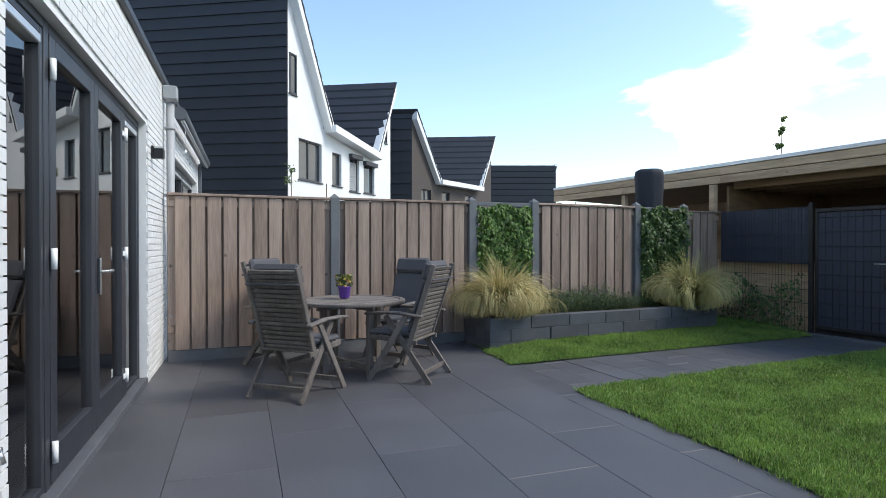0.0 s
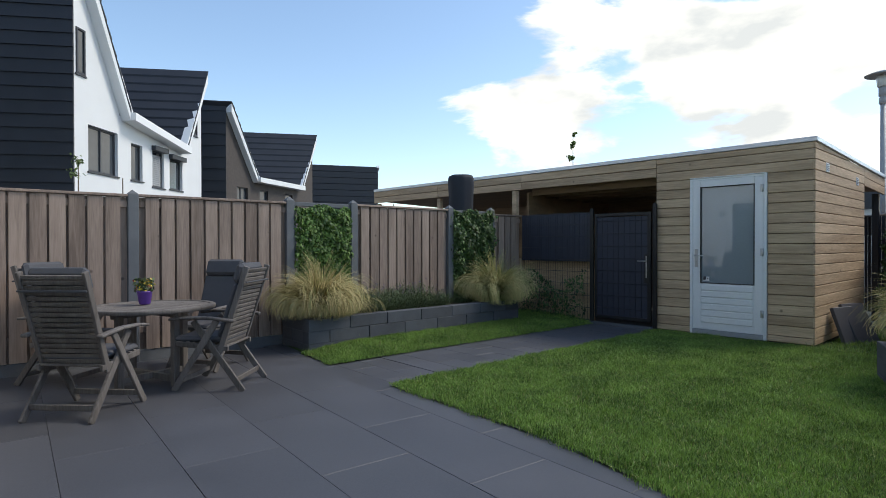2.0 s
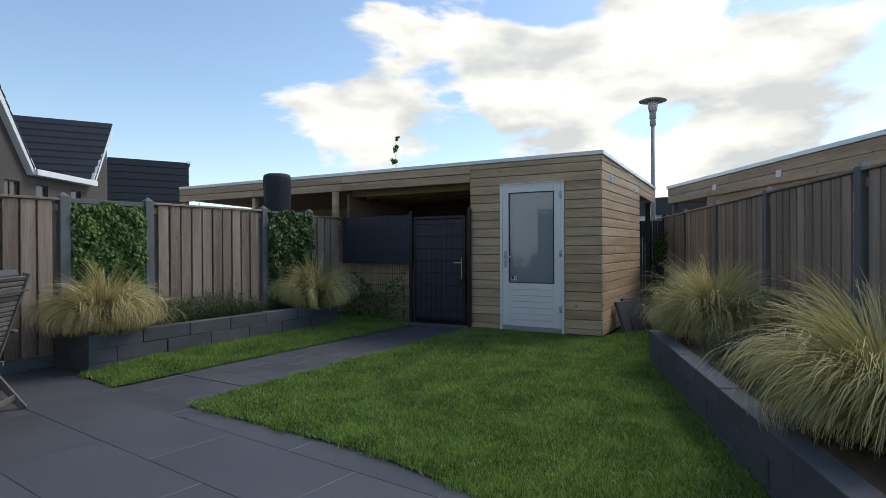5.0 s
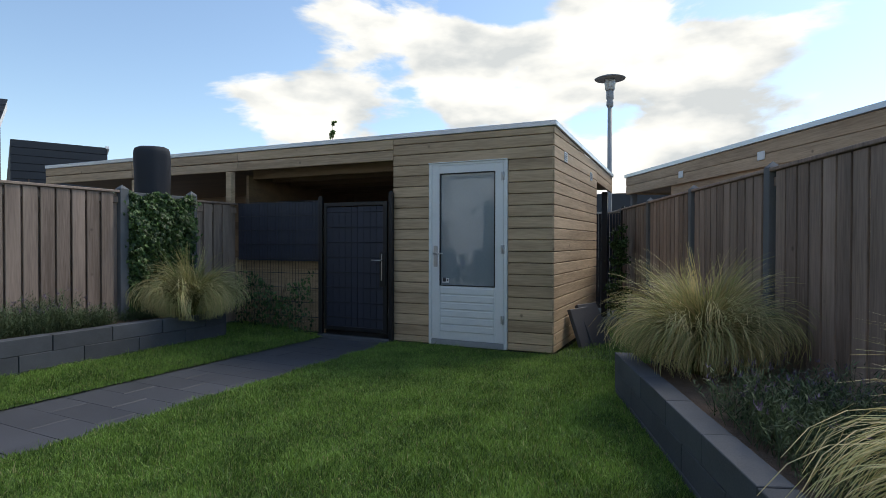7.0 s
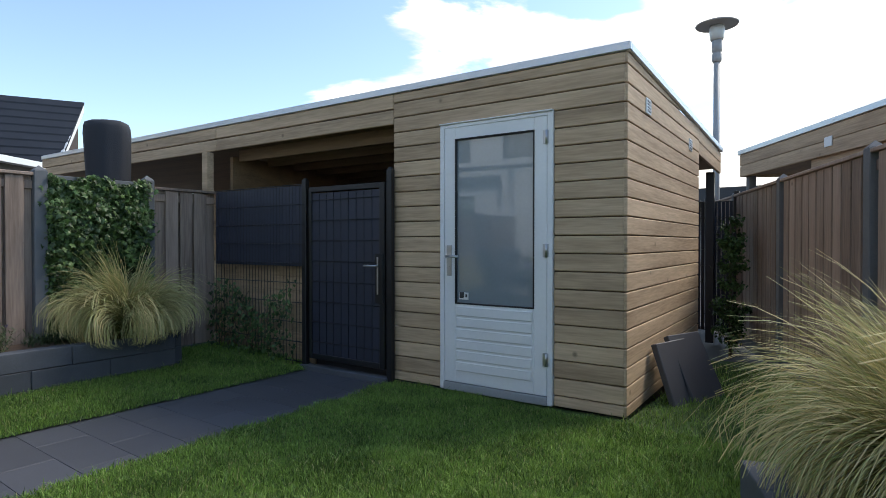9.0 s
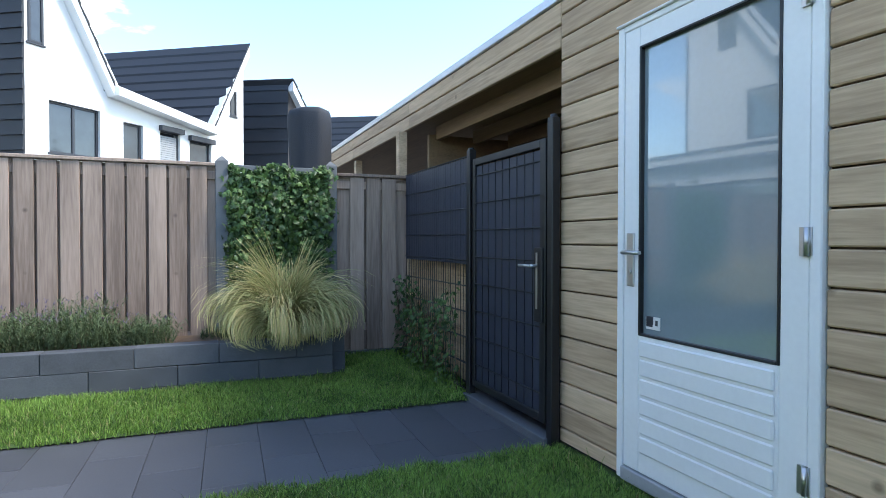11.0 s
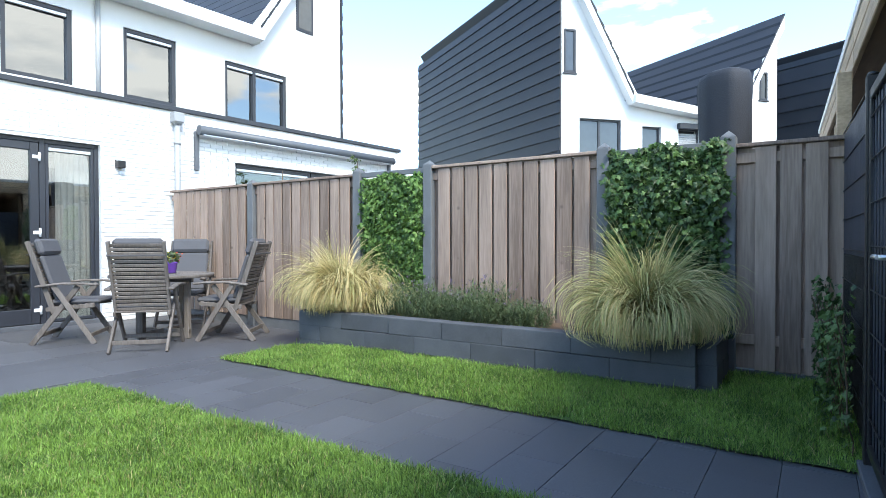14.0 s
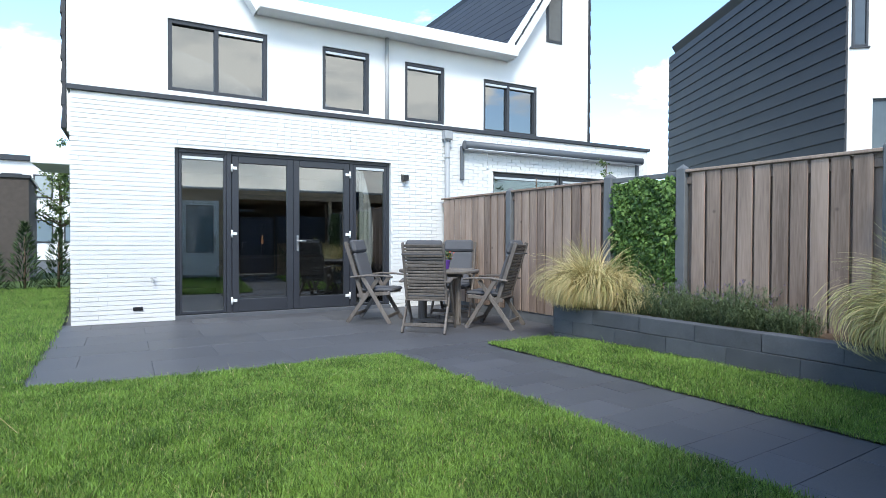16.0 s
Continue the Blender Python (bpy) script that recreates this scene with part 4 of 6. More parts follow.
# gutter and rakes
bm = B()
hb(bm, VALL + 0.05, VALR + 0.02, UY + 0.003, UY + 0.42, EAVE - 0.10, EAVE + 0.14, 0.01)
part("gutter_box", bm, M_TRIM, house, "white box gutter")
for sgn, (ua, ub, zt) in ((1, (VALR, U_R, TOP_R)), (-1, (VALL, U_L, TOP_L))):
    bm = B()
    pts = [(-ua, EAVE - 0.14), (-ub, zt - 0.20), (-ub, zt + 0.1), (-(ua - sgn * 0.14), EAVE + 0.1)]
    prism(bm, pts, UY + 0.002, UY + 0.30)
    finish(bm)
    part("barge_board", bm, M_TRIM, house, "white barge board")
    # tile rows of the slope behind the barge board, running back over the house
    n = 12
    for k in range(n):
        t0, t1 = k / n, (k + 1) / n
        bm = B()
        p, q = Vector((-(ua + (ub - ua) * t0), 0, EAVE + 0.14 + (zt + 0.10 - EAVE - 0.14) * t0)), Vector((-(ua + (ub - ua) * t1), 0, EAVE + 0.17 + (zt + 0.10 - EAVE - 0.14) * t1))
        prism(bm, [(p.x, p.z), (q.x, q.z), (q.x, q.z + 0.04), (p.x, p.z + 0.085)], UY - 9.0, UY + 0.32)
        finish(bm)
        part("tile_course", bm, M_TILE, house)
# tile-clad end walls
for u, s in ((U_R, 1), (U_L, -1)):
    zt = TOP_R if s > 0 else TOP_L
    n = int((zt - 2.9) / 0.36)
    for k in range(n + 1):
        z = 2.9 + 0.36 * k
        bm = B()
        a, b = (u + 0.01, u + 0.05) if s > 0 else (u - 0.05, u - 0.01)
        o = 0.03 * s
        prism(bm, [(-(a), z), (-(b + (o if s > 0 else 0)), z), (-(b), z + 0.37), (-(a), z + 0.37)] if s > 0 else [(-(b), z), (-(a + o), z), (-(a), z + 0.37), (-(b), z + 0.37)], UY - 9.0, UY + 0.02)
        finish(bm)
        part("tile_course", bm, M_TILE, house)
    bm = B()
    hb(bm, min(u, u - 0.2 * s), max(u, u - 0.2 * s), UY - 9.0, UY - 0.26, 2.9, zt - 0.2)
    part("end_wall", bm, M_RENDER, house)
# flat roof between the slopes
bm = B()
hb(bm, VALL - 0.1, VALR + 0.1, UY - 9.0, UY - 0.01, EAVE - 0.02, EAVE + 0.08)
part("flat_roof", bm, M_MEMB, house)
bm = B()
hb(bm, U_L, U_R, UY - 9.2, UY - 9.0, 0.0, 6.0)
part("front_wall", bm, M_RENDER, house)
# pipes, lamp, tap, vent
bm = B()
rod(bm, (-5.26, UY + 0.05, 3.2), (-5.26, UY + 0.05, EAVE - 0.1), 0.04, seg=12)
part("downpipe", bm, M_ZINC, house, "grey upper downpipe")
bm = B()
rod(bm, (-5.62, 0.075, 0.02), (-5.62, 0.075, 2.93), 0.042, seg=14)
rod(bm, (-5.62, 0.075, 2.90), (-5.62, 0.075, 3.05), 0.062, seg=14)
hb(bm, 5.54, 5.70, 0.005, 0.15, 2.93, 3.08, 0.01)
pipe = part("downpipe", bm, M_ZINC, house, "grey plastic downpipe with a hopper")
for z in (0.5, 1.85, 2.6):
    bm = B()
    rod(bm, (-5.62, 0.075, z), (-5.62, 0.075, z + 0.03), 0.05, seg=14)
    hb(bm, 5.60, 5.64, 0.003, 0.06, z, z + 0.03)
    part("pipe_bracket", bm, M_ZINC, pipe)
lampw = thing("wall_lamp", "square dark outdoor wall lamp on the white brick wall", "wall lamp", HOUSE_M @ Matrix.Translation((-4.805, 0.003, 2.22)))
bm = B()
box(bm, -0.05, 0.05, 0, 0.02, -0.06, 0.06, 0.004)
part("back_plate", bm, M_BLACK, lampw)
bm = B()
box(bm, -0.05, 0.05, 0.021, 0.11, -0.06, 0.035, 0.006)
part("lamp_body", bm, M_BLACK, lampw)
bm = B()
box(bm, -0.045, 0.045, 0.025, 0.105, 0.036, 0.06, 0.004)
part("diffuser", bm, M_LAMPG, lampw)
tap = thing("garden_tap", "small brass outdoor tap on the white wall", "tap", HOUSE_M @ Matrix.Translation((-0.97, 0.004, 0.59)))
bm = B()
rod(bm, (0, 0, 0), (0, 0.07, 0), 0.012)
rod(bm, (0, 0.06, 0), (0, 0.075, -0.05), 0.010)
part("spout", bm, M_STEEL, tap)
bm = B()
box(bm, -0.04, 0.04, 0.03, 0.045, 0.015, 0.03, 0.004)
rod(bm, (0, 0.037, 0), (0, 0.037, 0.02), 0.008)
part("tap_handle", bm, M_STEEL, tap)
bm = B()
hb(bm, 0.72, 0.84, 0.003, 0.02, 0.165, 0.215, 0.004)
for k in range(3):
    hb(bm, 0.735 + 0.033 * k, 0.755 + 0.033 * k, 0.021, 0.026, 0.175, 0.205)
part("air_vent", bm, M_BLACK, house, "small black wall vent")
# awning
aw = thing("awning", "closed grey cassette awning on the neighbouring facade", "awning", HOUSE_M)
bm = B()
rod(bm, (-5.93, 0.14, 2.86), (-10.4, 0.14, 2.86), 0.075, seg=16)
part("cassette", bm, M_FABRIC, aw)
bm = B()
rod(bm, (-5.99, 0.16, 2.79), (-10.35, 0.16, 2.79), 0.022, seg=10)
part("front_bar", bm, M_ALU, aw)
for u in (5.95, 10.38):
    bm = B()
    hb(bm, u - 0.035, u + 0.035, 0.004, 0.06, 2.24, 2.85, 0.006)
    part("bracket", bm, M_FABRIC, aw)
bm = B()
rod(bm, (-6.42, 0.15, 2.77), (-6.42, 0.15, 2.50), 0.004, seg=6)
rod(bm, (-6.42, 0.15, 2.50), (-6.42, 0.15, 2.44), 0.02, seg=8)
part("pull_cord", bm, M_ALU, aw)
# canopy at the side of the house
bm = B()
hb(bm, -1.0, -0.2, -6.4, -4.6, 2.62, 2.95, 0.01)
part("side_canopy", bm, M_TRIM, house, "white side door canopy")


# ---- houses beyond the fence ----
def row_house(label, m, ends, valleys, peaks, eaves, wins, wall_mat, side_dir=None, side_len=8.0, side_top=8.0, course=0.447, base_z=3.0, trim=True):
    """A pair of houses with a tall half gable at each end; u runs along the facade from the near corner."""
    u0, u1 = ends
    va, vb = valleys
    h = thing("house", label, "house", m, "houses beyond the fence")
    low = min(eaves) - 0.15
    bm = B()
    wall_cells(bm, u0, u1, 0.0, low, -0.25, 0.0, [w[:4] for w in wins if w[3] < low])
    part("wall", bm, wall_mat, h)
    bm = B()
    prism(bm, [(-u, z) for u, z in ((u0, low), (u1, low), (u1, peaks[1]), (vb, eaves[1]), (va, eaves[0]), (u0, peaks[0]))], -0.25, -0.002)
    finish(bm)
    part("gable_wall", bm, wall_mat, h)
    for u_a, u_b, z0, z1, style in wins:
        bm = B()
        inset = -0.10 if z1 < low else 0.012
        for a in ((u_a, u_a + 0.05, z0, z1), (u_b - 0.05, u_b, z0, z1), (u_a + 0.05, u_b - 0.05, z1 - 0.05, z1), (u_a + 0.05, u_b - 0.05, z0, z0 + 0.05)):
            hb(bm, a[0], a[1], inset - 0.03, inset + 0.02, a[2], a[3], 0.003)
        if style == "two":
            c = (u_a + u_b) / 2
            hb(bm, c - 0.03, c + 0.03, inset - 0.03, inset + 0.02, z0 + 0.05, z1 - 0.05, 0.003)
        fr = part("window", bm, M_ANTH, h)
        if style == "shutter":
            for k in range(int((z1 - z0 - 0.12) / 0.06)):
                bm = B()
                z = z0 + 0.05 + 0.06 * k
                hb(bm, u_a + 0.05, u_b - 0.05, inset - 0.02, inset + 0.01, z, z + 0.056, 0.008)
                part("slat", bm, M_ZINC, fr)
        else:
            bm = B()
            hb(bm, u_a + 0.05, u_b - 0.05, inset - 0.018, inset - 0.01, z0 + 0.05, z1 - 0.05)
            part("pane", bm, M_PANE, fr)
        if style in ("shutter", "box"):
            bm = B()
            hb(bm, u_a - 0.05, u_b + 0.05, 0.003, 0.14, z1 - 0.03, z1 + 0.12, 0.01)
            part("shutter_box", bm, M_ANTH, fr)
        bm = B()
        hb(bm, u_a - 0.04, u_b + 0.04, -0.04, 0.04, z0 - 0.045, z0 - 0.004, 0.004)
        part("sill", bm, M_ANTH, fr)
    bm = B()
    prism(bm, [(-va, eaves[0] - 0.16), (-vb, eaves[1] - 0.16), (-vb, eaves[1] + 0.06), (-va, eaves[0] + 0.06)], 0.002, 0.40)
    finish(bm)
    part("gutter_box", bm, M_TRIM, h, "white box gutter")
    for sgn, uv, ue, zv, zp in ((1, va, u0, eaves[0], peaks[0]), (-1, vb, u1, eaves[1], peaks[1])):
        bm = B()
        prism(bm, [(-uv, zv - 0.17), (-ue, zp - 0.34), (-ue, zp), (-(uv + sgn * 0.14), zv + 0.04)], 0.002, 0.26)
        finish(bm)
        part("barge_board", bm, M_TRIM, h, "white barge board")
        n = 9
        for k in range(n):
            bm = B()
            a, b = k / n, (k + 1) / n
            xa, za = uv + (ue - uv) * a, zv + 0.06 + (zp - zv) * a
            xb, zb = uv + (ue - uv) * b, zv + 0.06 + (zp - zv) * b
            run = Vector((*side_dir, 0)) * max(8.0, side_len) if side_dir is not None else Vector((0, -8.0, 0))
            sect = [Vector((-xa, 0.28, za)), Vector((-xb, 0.28, zb)), Vector((-xb, 0.28, zb + 0.04)), Vector((-xa, 0.28, za + 0.11))]
            v = [bm.verts.new(p + o) for o in (Vector((0, 0, 0)), run) for p in sect]
            for f in ((0, 1, 2, 3), (7, 6, 5, 4), (0, 4, 5, 1), (3, 2, 6, 7), (0, 3, 7, 4), (1, 5, 6, 2)):
                bm.faces.new([v[i] for i in f])
            finish(bm)
            part("tile_course", bm, M_TILE, h)
    bm = B()
    back = Vector((*side_dir, 0)) * max(8.0, side_len) if side_dir is not None else Vector((0, -8.0, 0))
    v = [bm.verts.new(Vector((-u, 0.0, z)) + o) for o in (Vector((0, 0, 0)), back) for u, z in ((va - 0.1, eaves[0] - 0.05), (vb + 0.1, eaves[1] - 0.05), (vb + 0.1, eaves[1] + 0.05), (va - 0.1, eaves[0] + 0.05))]
    for f in ((0, 1, 2, 3), (7, 6, 5, 4), (0, 4, 5, 1), (3, 2, 6, 7), (0, 3, 7, 4), (1, 5, 6, 2)):
        bm.faces.new([v[i] for i in f])
    finish(bm)
    part("flat_roof", bm, M_MEMB, h)
    if side_dir is not None:
        d = Vector((*side_dir, 0))
        out = Vector((d.y, -d.x, 0))
        if out.x < 0:
            out = -out
        corner = Vector((-u0, 0, 0))
        k, z = 0, 0.2
        while z < side_top:
            t = min(z + course, side_top)
            bm = B()
            p, q = corner + out * 0.02, corner + out * 0.02 + d * side_len
            v = []
            for c in (p, q):
                v += [bm.verts.new(c + out * 0.05 + Vector((0, 0, z))), bm.verts.new(c + out * 0.015 + Vector((0, 0, t + 0.02))), bm.verts.new(c - out * 0.02 + Vector((0, 0, t + 0.02))), bm.verts.new(c - out * 0.02 + Vector((0, 0, z)))]
            for i in range(4):
                bm.faces.new((v[i], v[(i + 1) % 4], v[4 + (i + 1) % 4], v[4 + i]))
            bm.faces.new(v[3::-1])
            bm.faces.new(v[4:])
            finish(bm)
            part("tile_course", bm, M_TILE, h)
            z = t
        bm = B()
        p, q = corner - out * 0.03, corner - out * 0.03 + d * side_len
        r, s_ = q + Vector((-6, 0, 0)), p + Vector((-1.0, -3.0, 0))
        v = [bm.verts.new(c + Vector((0, 0, zz))) for zz in (0, side_top - 0.02) for c in (p, q)]
        bm.faces.new((v[0], v[1], v[3], v[2]))
        w = [bm.verts.new(q + Vector((0, 0, 0))), bm.verts.new(r), bm.verts.new(r + Vector((0, 0, 5.0))), bm.verts.new(q + Vector((0, 0, side_top - 0.02)))]
        bm.faces.new(w)
        finish(bm)
        part("side_wall", bm, wall_mat, h)
    return h


N1 = pose(-10.75, 4.26, 0, 0, 0, -42)
side = Vector((-math.sin(radians(148.5)), math.cos(radians(148.5)), 0))
side_local = N1.to_3x3().inverted() @ side
row_house("white rendered house with a dark tile-clad side and dark roof", N1, (-2.05, 4.83), (-0.08, 3.28), (8.6, 7.55), (4.95, 4.55),
          [(-1.53, -0.28, 3.2, 4.38, "two"), (-1.98, -1.65, 5.55, 6.68, "one"), (0.36, 0.95, 3.2, 4.25, "one"), (1.5, 2.2, 3.12, 4.25, "shutter"), (2.54, 3.4, 3.15, 4.15, "box"), (4.22, 4.48, 5.2, 6.0, "one")],
          M_RENDER, (side_local.x, side_local.y), 9.6, 8.35, 0.33)
side = Vector((-math.sin(radians(152)), math.cos(radians(152)), 0))
N2 = pose(-16.37, 9.13, 0, 0, 0, -55.4)
side_local = N2.to_3x3().inverted() @ side
row_house("dark brick house with a black tiled side and white barge boards", N2, (0.0, 7.4), (1.9, 5.9), (7.1, 7.1), (4.25, 4.25),
          [(0.7, 1.5, 3.0, 3.8, "two"), (2.4, 3.1, 3.0, 3.8, "one"), (4.6, 5.3, 3.0, 3.8, "one")], M_BRICKD, (side_local.x, side_local.y), 4.5, 7.0, 0.472)


def far_roof():
    h = thing("house", "far dark-roofed house seen over the fence", "house", None, "houses beyond the fence")
    a, b = Vector((-28.6, 19.4, 0)), Vector((-26.8, 23.65, 0))
    d = (b - a).normalized()
    n = Vector((d.y, -d.x, 0))
    for k in range(16):
        bm = B()
        z = 0.43 * k
        beam(bm, a + n * (0.03) + Vector((0, 0, z + 0.22)), b + n * 0.03 + Vector((0, 0, z + 0.22)), 0.08, 0.42, 0.02)
        part("tile_course", bm, M_TILE, h)
    bm = B()
    p, q = b - n * 6, a - n * 6
    v = [bm.verts.new(c + Vector((0, 0, t))) for c, t in ((a, 0), (b, 0), (p, 0), (q, 0), (a, 6.85), (b, 6.85), (p, 4.2), (q, 4.2))]
    for f in ((0, 1, 5, 4), (1, 2, 6, 5), (2, 3, 7, 6), (3, 0, 4, 7), (4, 5, 6, 7)):
        bm.faces.new([v[i] for i in f])
    finish(bm)
    part("wall", bm, M_BRICKD, h)
    bm = B()
    beam(bm, b + n * 0.09 + Vector((0, 0, 6.9)), p + n * 0.09 + Vector((0, 0, 4.2)), 0.2, 0.18, 0.01)
    part("barge_board", bm, M_TRIM, h)


far_roof()


# ---- carport and fence gate behind the shed ----
def neighbour_carport():
    th = thing("carport", "flat-roofed wooden carport behind the neighbouring fence", "carport", pose(4.65, 14.4, 0.09, 0, 0, -57.5))
    L, W = 6.4, 5.0
    for z0, z1 in ((2.16, 2.32), (2.325, 2.485)):
        bm = B()
        box(bm, 0, L, -0.02, 0.02, z0, z1, 0.005)
        part("board", bm, M_SHED, th)
        bm = B()
        box(bm, -0.022, 0.018, 0.021, W, z0, z1, 0.005)
        part("board", bm, M_SHED, th)
    for k in range(11):
        bm = B()
        box(bm, 1.75, L, 0.025, 0.05, 0.3 + 0.17 * k, 0.464 + 0.17 * k, 0.005)
        part("board", bm, M_SHED, th)
    bm = B()
    box(bm, 0.02, L, 0.05, W, 2.2, 2.44)
    part("roof", bm, M_SHEDIN, th)
    bm = B()
    box(bm, -0.04, L + 0.04, -0.04, 0.03, 2.488, 2.555, 0.006)
    part("roof_trim", bm, M_ALU, th, "pale aluminium roof trim")
    for x, y in ((0.1, 0.1), (0.1, W - 0.2)):
        bm = B()
        box(bm, x - 0.05, x + 0.05, y - 0.05, y + 0.05, -0.2, 2.16, 0.005)
        part("post", bm, M_POST, th)
    bm = B()
    box(bm, 2.1, 2.24, -0.035, -0.022, 2.25, 2.36, 0.004)
    part("vent", bm, M_TRIM, th, "white wall vent")
    bm = B()
    box(bm, 4.1, 4.24, -0.035, -0.022, 2.25, 2.36, 0.004)
    part("vent", bm, M_TRIM, th, "white wall vent")


neighbour_carport()
g2 = thing("garden_gate", "narrow dark wire gate between the shed and the fence", "gate", pose(4.16, 13.2, 0, 0, 0, 0))
for x in (0.0, 0.62):
    bm = B()
    box(bm, x - 0.03, x + 0.03, -0.03, 0.03, -0.05, 1.95, 0.004)
    part("gate_post", bm, M_BLACK, g2)
for k in range(11):
    bm = B()
    box(bm, 0.033 + 0.0505 * k, 0.078 + 0.0505 * k, 0.008, 0.014, 0.1, 1.82, 0.001)
    part("screen_strip", bm, M_STRIP, g2)
for k in range(12):
    bm = B()
    rod(bm, (0.05 * k + 0.03, 0, 0.1), (0.05 * k + 0.03, 0, 1.85), 0.003, seg=5)
    part("upright_wire", bm, M_BLACK, g2)
for k in range(9):
    bm = B()
    rod(bm, (0.0, 0, 0.1 + 0.215 * k), (0.62, 0, 0.1 + 0.215 * k), 0.005, seg=5)
    part("cross_wire", bm, M_BLACK, g2)

def far_terrace():
    """Low row of grey houses across the street."""
    h = thing("house", "far row of pale grey houses with dark roofs", "house", pose(-9.0, 46.0, 0), "houses beyond the fence")
    bm = B()
    box(bm, 0, 16, 0, 8, -0.1, 3.6)
    part("wall", bm, M_RENDER, h)
    bm = B()
    prism(bm, [(-0.3, 3.604), (16.3, 3.604), (15.4, 4.9), (0.6, 4.9)], -0.4, 8.4)
    finish(bm)
    part("roof", bm, M_TILE, h)
    for k in range(7):
        bm = B()
        box(bm, 0.7 + 2.2 * k, 2.0 + 2.2 * k, -0.05, -0.004, 1.9, 3.2, 0.02)
        w = part("window", bm, M_ANTH, h)
        bm = B()
        box(bm, 0.8 + 2.2 * k, 1.9 + 2.2 * k, -0.062, -0.052, 2.0, 3.1)
        part("pane", bm, M_PANE, w)


far_terrace()

# street lamp
sl = thing("street_lamp", "grey street lamp with a flat disc hood", "street lamp", pose(4.28, 14.55, 0.13))
bm = B()
rod(bm, (0, 0, -0.25), (0, 0, 3.95), 0.055, 0.045, 14)
part("pole", bm, M_ZINC, sl)
bm = B()
lathe(bm, ((0.05, 3.93), (0.07, 3.96), (0.07, 4.06), (0.05, 4.08), (0.075, 4.1), (0.075, 4.27)), 18)
part("collar", bm, M_ZINC, sl)
bm = B()
lathe(bm, ((0.085, 4.272), (0.10, 4.3), (0.115, 4.45), (0.10, 4.5)), 18)
part("lantern_glass", bm, M_LAMPG, sl)
bm = B()
lathe(bm, ((0.30, 4.5), (0.31, 4.515), (0.22, 4.55), (0.10, 4.585), (0.03, 4.6)), 26)
part("hood", bm, M_ZINC, sl)

# covered patio heater or parasol behind the fence
hc = thing("covered_parasol", "tall folded parasol under a dark fabric cover", "parasol", pose(-0.67, 7.82, 0, 0, 0, 20))
bm = B()
rod(bm, (0, 0, -0.05), (0, 0, 1.7), 0.03)
part("pole", bm, M_BLACK, hc)
bm = B()
lathe(bm, ((0.19, 1.25), (0.215, 1.4), (0.225, 1.8), (0.235, 2.2), (0.245, 2.46), (0.24, 2.54), (0.225, 2.585), (0.17, 2.61), (0.02, 2.615)), 28)
for v in bm.verts:
    a = math.atan2(v.co.y, v.co.x)
    k = 1 + 0.05 * math.sin(3 * a + 3 * v.co.z) + 0.03 * math.sin(7 * a + 2.0)
    v.co.x *= k
    v.co.y *= k * 0.9
part("cover", bm, M_COVER, hc, "dark blue-grey cloth cover with folds")


